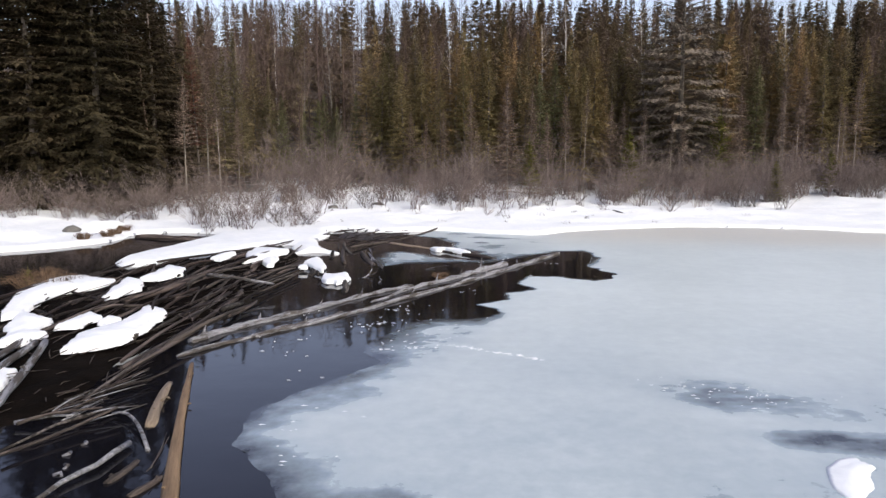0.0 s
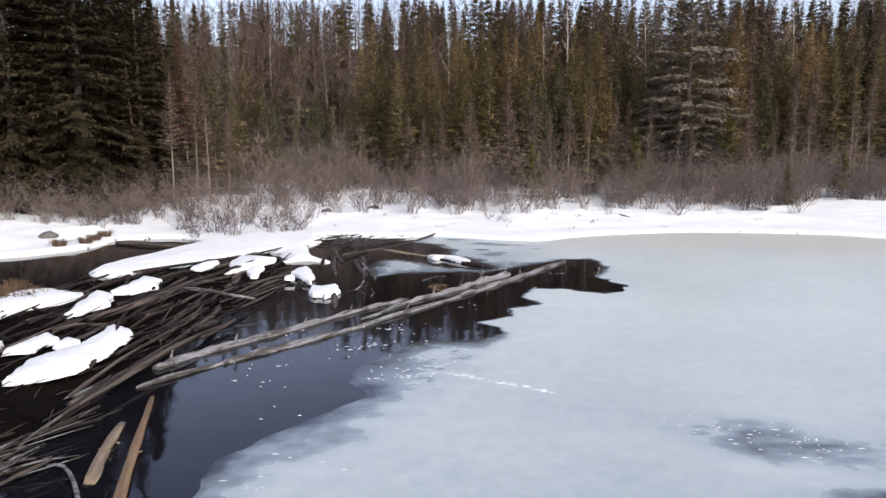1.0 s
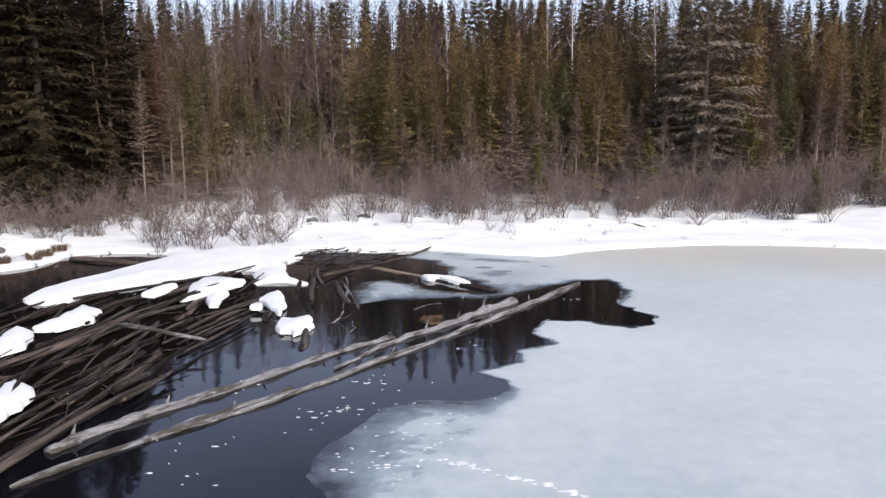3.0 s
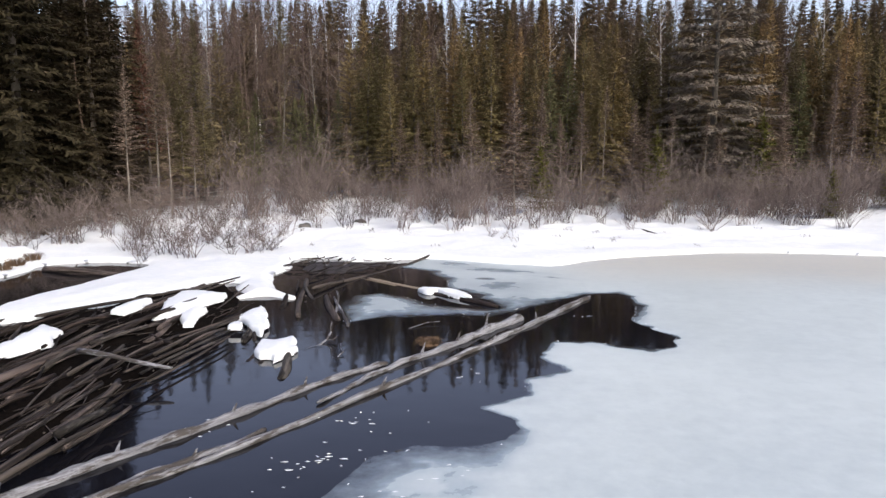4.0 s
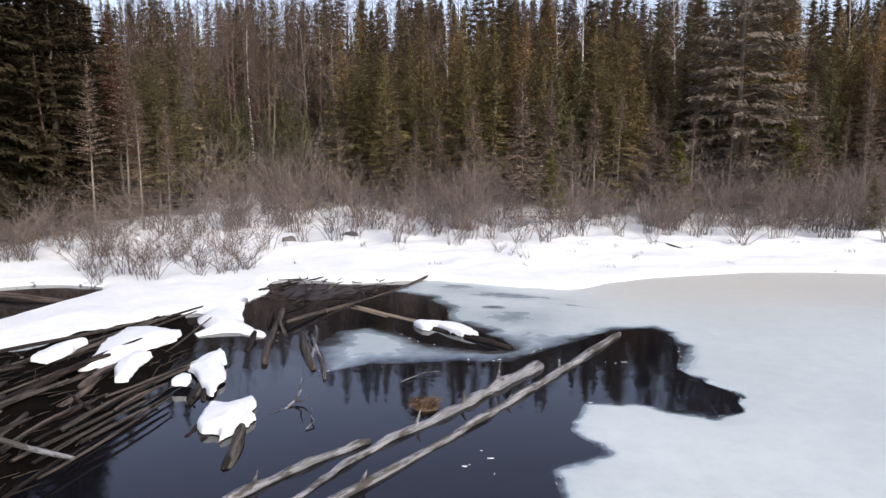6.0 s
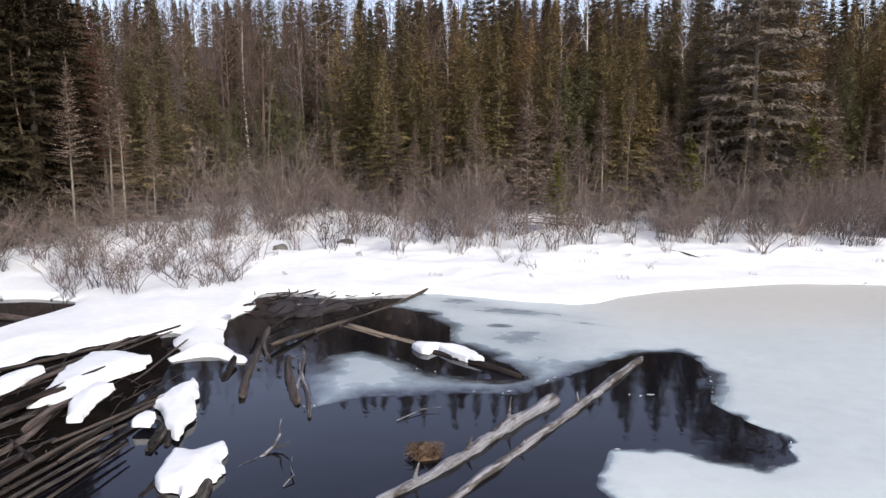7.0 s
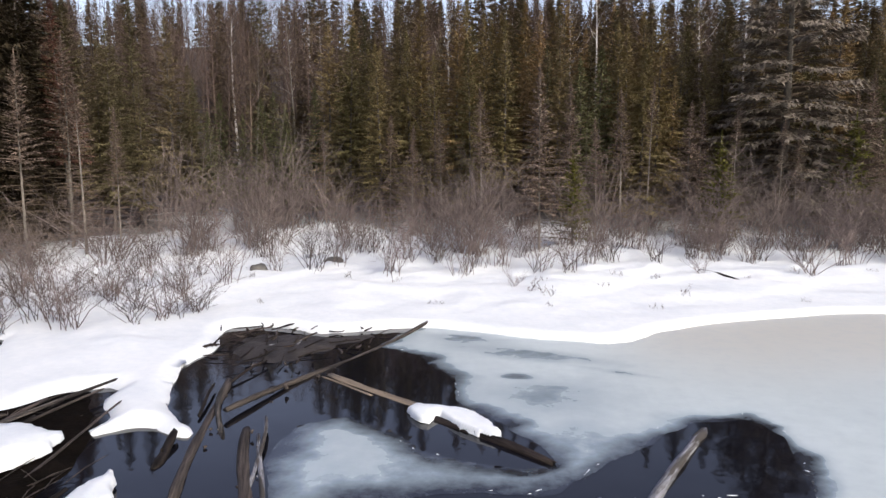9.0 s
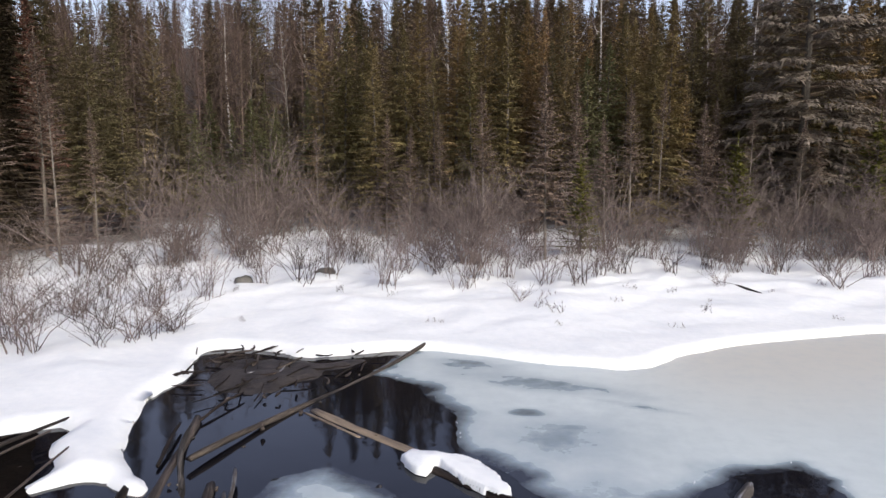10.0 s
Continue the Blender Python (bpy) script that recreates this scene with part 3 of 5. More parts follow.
LONG = "long grey barkless log floating at the edge of the ice"
path_log([(-3.32, 12.15), (-3.1, 12.65), (-2.72, 13.25), (-2.3, 13.85), (-1.85, 14.55), (-1.43, 15.25), (-1.0, 15.82), (-0.68, 16.18)], 0.014, 0.060, 0.036, "grey weathered log with knotty bark half sunk in water",
         ((0.08, 80, 0.10), (0.3, 70, 0.09), (0.52, 95, 0.08), (0.7, 80, 0.09)), 3)
path_log([(-3.25, 11.45), (-2.62, 12.4), (-1.95, 13.2), (-1.3, 14.15), (0.08, 16.3), (0.68, 17.3), (1.24, 18.22), (1.74, 19.08), (2.5, 20.42)], 0.012, 0.031, 0.050, LONG,
         ((0.22, -60, 0.09), (0.45, 100, 0.09), (0.63, 110, 0.07), (0.8, 60, 0.10)), 5)
path_log([(-1.24, 14.68), (-0.86, 15.55), (-0.5, 16.2), (0.0, 16.88), (0.3, 17.35), (0.62, 17.9), (1.15, 18.68)], 0.015, 0.020, 0.080, "stout grey log with a broken butt end lying in the water",
         ((0.42, 85, 0.13), (0.62, 95, 0.12), (0.85, 80, 0.22), (0.74, -70, 0.10)), 7)
path_log([(-2.6, 12.4), (-2.3, 12.95), (-1.95, 13.4), (-1.6, 13.95)], 0.0, 0.04, 0.025, "short thin log floating between two longer logs", ((0.6, 90, 0.05),), 8)
big_log(-2.95, 11.15, -1.66, 7.4, 0.02, 0.03, 0.026, 0.064, PEELED, "peeled orange-brown split board sloping into the dark water", (), 11, 0.05, 5, "plank", (1.05, 0.6))
big_log(-2.90, 10.38, -2.58, 9.2, 0.03, 0.0, 0.042, 0.06, TAN, "short peeled brown slab of wood in the water", ((0.5, 80, 0.05),), 12, 0.15, 6, "plank", (1.0, 0.6))
big_log(-4.10, 9.3, -5.0, 11.47, 0.13, 0.16, 0.045, 0.042, GREYWOOD, "silver-grey split log resting on the dam", (), 13, 0.2, 4)
big_log(-4.70, 9.95, -5.12, 11.52, 0.14, 0.16, 0.044, 0.04, GREYWOOD, "silver-grey split log resting on the dam", (), 14, 0.2, 3)
big_log(-5.15, 10.4, -5.32, 11.6, 0.14, 0.15, 0.042, 0.04, GREYWOOD, "silver-grey split log resting on the dam", (), 27, 0.2, 3)
big_log(-2.03, 16.6, -1.88, 15.55, 0.03, -0.02, 0.05, 0.065, WOOD, "dark broken log leaning into the water under a snow cap", (), 15, 0.3, 4)
for k, (dx, dy, r) in enumerate(((0, 0, 0.055), (0.09, 0.15, 0.045), (-0.09, 0.2, 0.04), (0.03, 0.35, 0.035))):
    big_log(-2.95 + dx, 18.1 + dy, -2.78 + dx, 17.12 + dy, 0.05, 0.02, r * 0.9, r * 0.7, WOOD, "splintered grey stump log leaning out of the dam", (), 160 + k, 0.3, 4)
big_log(-4.4, 15.72, -3.05, 15.25, 0.26, 0.24, 0.035, 0.02, GREYWOOD, "pale bare stick lying across the dam sticks", (), 17, 0.5, 2, "stick")
big_log(-2.46, 20.55, -0.80, 24.95, 0.03, 0.07, 0.036, 0.028, DARKWOOD, "thin dark log slanting from the bank into the water", ((0.2, 60, 0.07), (0.35, -60, 0.07)), 18, 0.3, 5)
big_log(-1.74, 22.22, -0.45, 20.98, 0.0, 0.0, 0.05, 0.052, TAN, "pale tan split plank in the open water", (), 19, 0.1, 2, "plank", (1.3, 0.4))
big_log(-1.86, 22.12, -1.1, 21.42, 0.0, 0.0, 0.016, 0.022, TAN, "thin tan strip of wood floating beside a plank", (), 28, 0.1, 1, "plank", (1.0, 0.6))
big_log(-0.55, 20.95, 0.82, 19.5, -0.005, -0.01, 0.06, 0.05, WETWOOD, "dark wet log carrying a strip of snow", (), 20, 0.2, 0)
snow_patch([(-0.64, 20.85), (-0.5, 20.97), (-0.29, 20.97), (0.15, 20.74), (0.29, 20.44), (0.41, 20.02), (0.17, 20.18), (-0.16, 20.52), (-0.26, 20.70), (-0.37, 20.50), (-0.47, 20.55)], 0.056, 0.075,
           "strip of snow lying along a dark log in the water", 14)
big_log(-2.33, 18.65, -3.03, 21.8, -0.01, 0.03, 0.05, 0.045, DARKWOOD, "dark waterlogged log half under water", (), 21, 0.2, 4)
big_log(-2.45, 19.95, -2.9, 21.6, 0.0, 0.04, 0.032, 0.025, WOOD, "dark waterlogged log half under water", (), 22, 0.4, 4)
big_log(-1.74, 18.45, -2.22, 20.2, 0.0, 0.02, 0.06, 0.05, DARKWOOD, "dark waterlogged log half under water", (), 23, 0.2, 3)
big_log(-1.53, 18.05, -2.02, 20.0, 0.0, 0.05, 0.026, 0.024, GREYWOOD, "pale split stake lying in the water", (), 24, 0.2, 2, "stake")
big_log(-1.80, 18.95, -2.14, 20.4, 0.02, 0.08, 0.022, 0.018, GREYWOOD, "pale split stake lying in the water", (), 25, 0.3, 2, "stake")
big_log(-9.0, 22.75, -6.95, 22.2, 0.03, 0.06, 0.07, 0.05, DARKWOOD, "dark waterlogged log along the edge of the pool", ((0.4, 80, 0.1),), 34, 0.4, 6)
big_log(-2.85, 19.3, -2.9, 20.0, -0.02, 0.08, 0.05, 0.04, WETWOOD, "short dark log end under the snow lip", (), 26, 0.2, 2)

for k, (x, y, t) in enumerate(((-2.5, 16.2, 0.25), (-2.3, 16.12, -0.1), (-2.2, 16.3, 0.8), (-2.42, 16.4, 0.1))):
    big_log(x, y, x + 0.3 * math.sin(t), y + 0.5 * math.cos(t), -0.04, 0.0, 0.05, 0.045, WETWOOD, "short dark broken stump root in the water", (), 170 + k, 0.3, 3, "stump_root")
CAP = "cap of snow on a broken stump in the water"
snow_patch([(-3.22, 18.25), (-3.2, 18.7), (-3.11, 19.05), (-3.0, 18.9), (-2.68, 17.94), (-2.62, 17.35), (-2.84, 17.65)], 0.08, 0.10, CAP, 15)
snow_patch([(-2.44, 16.44), (-2.54, 17.06), (-2.33, 17.02), (-2.14, 17.24), (-1.94, 16.67), (-1.97, 16.5), (-2.04, 16.26), (-2.1, 16.02), (-2.2, 16.26), (-2.34, 16.3)], 0.06, 0.085, CAP, 16)
snow_patch([(-3.17, 17.58), (-3.2, 17.93), (-3.03, 17.82), (-2.98, 17.55)], 0.11, 0.07, ON_DAM, 17)

# the dam itself: a low bank of mud and debris, with sticks laid into it
DAM = [(-5.0, 4.2), (-4.5, 5.4), (-3.95, 8.0), (-3.55, 9.6), (-3.55, 11.0), (-3.4, 12.6), (-3.3, 14.2), (-3.3, 15.6), (-3.15, 17.0), (-3.25, 18.6), (-3.8, 20.2), (-4.3, 21.8), (-5.1, 21.6),
       (-6.2, 19.6), (-7.4, 17.2), (-8.0, 15.0), (-7.9, 12.0), (-7.2, 8.4), (-6.6, 6.2), (-5.8, 4.8)]


def dam_reach(x, y):
    return inside(x, y, DAM) + 0.22 * fbm(x, y, 1.2, 91)


dam = tagged(new("beaver_dam"), "low beaver dam of mud and grey sticks with melting snow", "beaver dam")
dam.location = (-5, 14, 0)
# mud sheet whose near-black colour paints the shade in the gaps between sticks
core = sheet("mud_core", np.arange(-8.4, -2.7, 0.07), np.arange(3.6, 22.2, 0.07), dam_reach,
             lambda x, y, d: -0.07 + 0.125 * smooth(0, 0.45, d) + 0.06 * fbm(x * 1.0, y * 0.55, 0.55, 95), MUD_SHADED)
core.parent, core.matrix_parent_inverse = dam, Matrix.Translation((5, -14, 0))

STICKS = [log_shape(1.0, r, r * k, 0.22, 7, 9, n, 200 + i).mesh("stick", m) for i, (r, k, n, m) in enumerate(
    ((0.016, 0.6, 2, DARKWOOD), (0.020, 0.7, 3, DARKWOOD), (0.024, 0.6, 4, WOOD), (0.015, 0.5, 2, GREYWOOD), (0.024, 0.7, 3, WETWOOD), (0.018, 0.6, 2, WETWOOD)))]


def stick(mesh, x0, y0, x1, y1, z0, z1, thick):
    m, length = lay(x0, y0, x1, y1, z0, z1, random.uniform(0, 6))
    ob = new("stick", mesh)
    ob.parent, ob.matrix_parent_inverse = dam, Matrix.Translation((5, -14, 0))
    ob.matrix_basis = m @ Matrix.Diagonal((length, thick, thick, 1))
    return ob


random.seed(77)
FITTED = [(-3.60, 10.76, -3.53, 14.90, 0.050), (-3.46, 10.63, -3.22, 13.02, 0.036), (-3.39, 11.40, -3.08, 14.07, 0.043), (-3.98, 12.52, -3.96, 15.16, 0.034), (-3.81, 13.12, -3.66, 14.89, 0.034),
          (-5.27, 14.20, -4.65, 16.82, 0.075), (-5.99, 14.41, -5.91, 15.36, 0.067), (-5.32, 15.27, -4.99, 17.34, 0.049), (-5.27, 13.31, -4.84, 13.98, 0.040), (-3.46, 15.37, -3.12, 17.44, 0.024)]
FITTED += [(-3.27, 15.08, -2.95, 17.03, 0.020), (-3.65, 15.36, -3.25, 17.29, 0.026), (-4.01, 11.90, -4.16, 13.57, 0.050), (-6.37, 18.12, -4.90, 20.30, 0.036), (-5.55, 17.95, -4.24, 21.48, 0.036),
           (-3.28, 13.14, -3.05, 13.99, 0.027), (-4.91, 12.94, -4.72, 13.99, 0.032), (-4.45, 14.40, -4.26, 15.87, 0.036), (-3.70, 10.9, -3.78, 13.6, 0.030), (-3.48, 9.68, -3.43, 11.34, 0.024)]
FITTED += [(-3.68, 8.88, -3.18, 9.45, 0.022), (-3.49, 8.35, -2.98, 9.34, 0.020), (-2.10, 8.04, -2.20, 8.72, 0.007), (-4.22, 15.13, -4.11, 16.38, 0.034), (-3.65, 16.75, -3.31, 17.44, 0.036),
           (-4.08, 17.41, -4.06, 18.34, 0.036), (-3.35, 16.56, -3.22, 17.58, 0.024), (-5.06, 18.91, -4.22, 21.11, 0.026), (-3.71, 17.07, -3.16, 18.38, 0.022), (-4.6, 16.4, -4.2, 18.2, 0.04), (-3.9, 15.6, -3.75, 17.2, 0.034)]
FITTED += [(-3.98, 14.3, -4.21, 16.42, 0.044), (-3.91, 14.3, -3.95, 15.29, 0.034), (-3.52, 13.9, -3.54, 14.94, 0.055), (-3.33, 13.4, -3.35, 14.45, 0.055), (-3.16, 13.2, -3.07, 14.21, 0.038),
           (-4.66, 15.4, -4.68, 16.97, 0.055), (-4.75, 16.2, -4.52, 17.17, 0.036), (-3.58, 16.0, -3.21, 18.27, 0.034), (-3.29, 15.8, -3.02, 17.1, 0.026), (-5.12, 18.48, -4.69, 20.76, 0.04), (-4.04, 17.2, -4.03, 18.53, 0.05), (-4.08, 16.8, -4.11, 17.97, 0.05)]
for i, (x0, y0, x1, y1, r) in enumerate(FITTED):
    k = (0, 1, 0, 1, 2)[i % 5]
    stick(STICKS[k], x0, y0, x1, y1, 0.08 + 0.02 * (i % 3), 0.10 + 0.02 * (i % 2), 0.78 * r / (0.0145, 0.018, 0.021)[k])
made = 0
while made < 105:
    x, y = random.uniform(-7.8, -2.9), random.uniform(9.3, 21.2)
    d = float(dam_reach(np.array([x]), np.array([y]))[0])
    if (y < 12.2 and random.random() < 0.88) or d < 0.05 or float(land(np.array([x]), np.array([y]))[0]) > -0.75:
        continue
    lean = 1.50 + 0.16 * (x + 4.5) * -1 * 0.35 + random.gauss(0, 0.16) - 0.02 * (y - 14)
    if random.random() < 0.12:
        lean += random.uniform(-1.2, 1.2)
    length = random.choice((0.8, 1.2, 1.6, 2.2, 3.0)) * random.uniform(0.8, 1.2)
    dx, dy = math.cos(lean) * length / 2, math.sin(lean) * length / 2
    if dam_reach(np.array([x - dx, x + dx]), np.array([y - dy, y + dy])).min() < -0.15:
        continue
    z = 0.03 + 0.08 * min(d, 1.0) + random.uniform(-0.03, 0.06)
    stick(STICKS[random.choice((0, 4, 5, 5, 5, 4, 5, 4))], x - dx, y - dy, x + dx, y + dy, z - 0.04 * random.random(), z + 0.05 * random.random(), random.choice((0.5, 0.7, 0.9, 1.2, 1.6, 2.0)))
    made += 1

random.seed(78)
litter = Shape()
while len(litter.f) < 2600:
    x, y = random.uniform(-7.8, -3.0), random.uniform(8.5, 21.0)
    d = float(dam_reach(np.array([x]), np.array([y]))[0])
    if d < 0.0 or float(land(np.array([x]), np.array([y]))[0]) > -0.2:
        continue
    a, n, z = 1.5 + random.gauss(0, 0.4), random.uniform(0.12, 0.6), 0.02 + 0.06 * min(d, 1) + random.uniform(0, 0.06)
    way = Vector((math.cos(a), math.sin(a), random.uniform(-0.12, 0.12))) * n
    p = Vector((x, y, z))
    litter.tube([p - way / 2, p + Vector((random.gauss(0, 0.01), 0, 0.01)), p + way / 2], [0.005, 0.007, 0.003], 3, False)
litter = tagged(part("twig_litter", litter, DARKWOOD, dam), kind="stuff")
litter.matrix_parent_inverse = Matrix.Translation((5, -14, 0))

# ---- debris by the far bank: a heap of dark sticks under the snow edge ----
heap = tagged(new("stick_heap"), "low heap of dark wet sticks and mud against the snowy bank", "stick heap")
heap.location = (-2.6, 23.6, 0)
HEAP = [(-4.1, 24.6), (-3.9, 23.6), (-3.4, 22.4), (-2.6, 22.3), (-2.0, 22.9), (-1.5, 23.6), (-0.9, 24.7), (-2.0, 24.5)]
bed = sheet("mud_bed", np.arange(-4.4, -0.4, 0.06), np.arange(22.0, 25.3, 0.06), lambda x, y: inside(x, y, HEAP) + 0.32 * fbm(x, y, 0.6, 101),
            lambda x, y, d: -0.06 + 0.12 * smooth(0, 0.7, d) + 0.05 * fbm(x, y, 0.35, 105), SILT)
bed.parent, bed.matrix_parent_inverse = heap, Matrix.Translation((2.6, -23.6, 0))
random.seed(5)
EDGE = [(-2.93, 21.72, -2.7, 22.6, 1.4), (-2.89, 20.56, -3.07, 21.57, 1.2)]
for i in range(84):
    if i < len(EDGE):
        x0, y0, x1, y1, w = EDGE[i]
        z0 = z1 = 0.05
        w *= 0.75
    else:
        x, y = random.uniform(-4.0, -1.2), random.uniform(22.2, 24.8)
        if inside(np.array([x]), np.array([y]), HEAP)[0] < -0.1:
            continue
        a, n = random.gauss(1.3, 0.8), random.choice((random.uniform(0.1, 0.3), random.uniform(0.25, 0.55)))
        x0, y0, x1, y1, w = x - math.cos(a) * n / 2, y - math.sin(a) * n / 2, x + math.cos(a) * n / 2, y + math.sin(a) * n / 2, random.uniform(0.35, 1.1)
        z0, z1 = random.uniform(0.03, 0.09), random.uniform(0.05, 0.12)
    ob = stick(STICKS[random.choice((4, 5, 5, 5)) if i < len(EDGE) or random.random() < 0.78 else random.choice((0, 1, 3))], x0, y0, x1, y1, z0, z1, w)
    ob.parent, ob.matrix_parent_inverse = heap, Matrix.Translation((2.6, -23.6, 0))

# loose brush in the near water
random.seed(15)
brush = tagged(new("brush_tangle"), "tangle of thin brown twigs and roots at the dam's foot", "brush")
brush.location = (-3.4, 9.5, 0)
BUNDLES = ((-3.72, 9.55, -3.09, 10.5, 16), (-3.75, 9.2, -3.30, 9.8, 9), (-3.42, 9.1, -2.95, 9.6, 6), (-3.5, 9.9, -3.3, 11.0, 7))
for x0, y0, x1, y1, count in BUNDLES:
    for _ in range(count):
        s, e = random.uniform(0, 0.5), random.uniform(0.55, 1.1)
        dx, dy, k = random.gauss(0, 0.09), random.gauss(0, 0.05), random.gauss(0, 0.06)
        ob = stick(STICKS[random.choice((0, 0, 3, 1, 5))], x0 + (x1 - x0) * s + dx, y0 + (y1 - y0) * s + dy, x0 + (x1 - x0) * e + dx + k, y0 + (y1 - y0) * e + dy - k,
                   random.uniform(0.03, 0.1), random.uniform(0.04, 0.16), random.uniform(0.25, 0.7))
        ob.name = "twig"
        ob.parent, ob.matrix_parent_inverse = brush, Matrix.Translation((3.4, -9.5, 0))


def curved_stick(pts, r0, r1, material, label, forks=()):
    n = len(pts)
    ob = part("curved_stick", Shape().tube(pts, [r0 + (r1 - r0) * i / (n - 1) for i in range(n)], 8, True, 0.06), material)
    tagged(ob, label, "stick")
    for line, r in forks:
        part("fork", Shape().tube(line, [r, r * 0.7, r * 0.3][:len(line)], 6), material, ob)
    return ob


curved_stick([(-3.06, 9.41, 0.04), (-2.97, 9.39, 0.06), (-2.88, 9.34, 0.07), (-2.76, 9.22, 0.07), (-2.65, 9.08, 0.06), (-2.54, 8.92, 0.05), (-2.45, 8.78, 0.03), (-2.36, 8.64, 0.0)], 0.012, 0.020, GREYWOOD, "curved grey barkless stick half in the water")
curved_stick([(-2.80, 7.5, 0.02), (-2.77, 7.72, 0.03), (-2.74, 7.94, 0.04), (-2.68, 8.1, 0.045), (-2.61, 8.24, 0.05), (-2.59, 8.5, 0.05), (-2.56, 8.72, 0.04)], 0.018, 0.026, GREYWOOD, "pale bowed stick floating in the water")
curved_stick([(-3.85, 9.1, 0.05), (-3.72, 9.14, 0.07), (-3.57, 9.21, 0.08), (-3.4, 9.27, 0.07), (-3.26, 9.31, 0.05)], 0.020, 0.008, GREYWOOD, "pale thin branch lying over the brush")
curved_stick([(-3.44, 9.26, 0.05), (-3.38, 9.5, 0.07), (-3.32, 9.72, 0.06)], 0.008, 0.012, GREYWOOD, "pale thin branch lying over the brush")
curved_stick([(-3.63, 8.5, 0.02), (-3.52, 8.78, 0.04), (-3.42, 9.05, 0.06), (-3.26, 9.3, 0.06), (-3.1, 9.55, 0.05)], 0.010, 0.016, WOOD, "long thin brown branch lying over the brush")
curved_stick([(-2.36, 9.03, 0.01), (-2.26, 8.7, 0.02), (-2.18, 8.29, 0.01)], 0.006, 0.005, WOOD, "thin dark twig on the water")
for x, y, turn in ((-3.05, 8.5, 0.4), (-2.9, 8.25, 1.2), (-2.84, 8.12, 2.2), (-3.0, 8.72, 0.9)):
    curved_stick([(x, y, 0.0), (x + 0.05 * math.cos(turn), y + 0.05 * math.sin(turn), 0.015), (x + 0.08 * math.cos(turn + 0.8), y + 0.09 * math.sin(turn + 0.8), 0.0)], 0.012, 0.016, GREYWOOD, "small pale curl of stripped wood in the shallows")
big_log(-2.14, 7.8, -2.02, 8.15, 0.0, 0.01, 0.03, 0.025, DARKWOOD, "short dark rotten stub of wood in the shallows", (), 29, 0.4, 4)
big_log(-2.42, 8.02, -2.36, 8.45, -0.01, 0.0, 0.035, 0.03, DARKWOOD, "short dark rotten stub of wood in the shallows", (), 33, 0.4, 4)
curved_stick([(-1.72, 17.05, -0.01), (-1.64, 17.2, 0.04), (-1.60, 17.3, 0.12), (-1.61, 17.32, 0.18), (-1.59, 17.33, 0.26)], 0.016, 0.006, GREYWOOD,
             "pale upright forked branch standing in the water", (([(-1.64, 17.2, 0.03), (-1.55, 17.2, 0.04), (-1.48, 17.2, 0.10)], 0.014), ([(-1.72, 17.05, 0.0), (-1.78, 16.95, 0.01), (-1.86, 16.85, 0.0)], 0.004)))
curved_stick([(-1.35, 16.45, 0.01), (-1.3, 16.6, 0.04), (-1.36, 16.75, 0.03), (-1.4, 16.95, 0.05)], 0.008, 0.005, GREYWOOD, "thin pale bent twig on the water")
curved_stick([(-0.55, 18.0, 0.01), (-0.3, 18.3, 0.03), (-0.1, 18.35, 0.04)], 0.007, 0.004, GREYWOOD, "thin pale bent twig on the water")


def grass_clump(x, y, r, h, n, label, material, seed):
    random.seed(seed)
    s = Shape()
    for _ in range(n):
        a, q = random.uniform(0, 6.28), r * math.sqrt(random.random()) * 0.8
        p = Vector((q * math.cos(a), q * math.sin(a), 0))
        lean = Vector((math.cos(a + random.gauss(0, 0.7)), math.sin(a + random.gauss(0, 0.7)), 0)) * random.uniform(0.2, 1.0) * r
        k = h * random.uniform(0.5, 1.1)
        s.strip([p, p + lean * 0.4 + Vector((0, 0, k * 0.8)), p + lean + Vector((0, 0, k * random.uniform(0.3, 0.9)))], 0.006, 0.002)
    ob = part("grass_clump", s, material)
    ob.location = (x, y, max(0.0, float(ground_z(np.array([x]), np.array([y]))[0])))
    return tagged(ob, label, "grass")


hummock = grass_clump(-0.2, 17.15, 0.14, 0.11, 420, "round clump of dead brown grass on a hummock in the water", STRAW, 4)
for i, (x, y, r) in enumerate(((-7.62, 15.7, 0.42), (-7.9, 16.3, 0.3))):
    grass_clump(x, y, r, 0.3, 260, "low hummock of flattened yellow-brown grass on the dam", STRAW, 60 + i)
grass_clump(-7.0, 15.4, 0.35, 0.35, 300, "yellowish tuft of dead grass and moss on the dam", STRAW, 6)

for i, (x, y, r) in enumerate(((-9.55, 22.2, 0.2), (-9.9, 21.6, 0.18), (-9.6, 22.75, 0.2), (-9.7, 23.5, 0.2))):
    grass_clump(x, y, r, 0.2, 160, "flattened brown dead grass at the edge of the bank", STRAW, 40 + i)

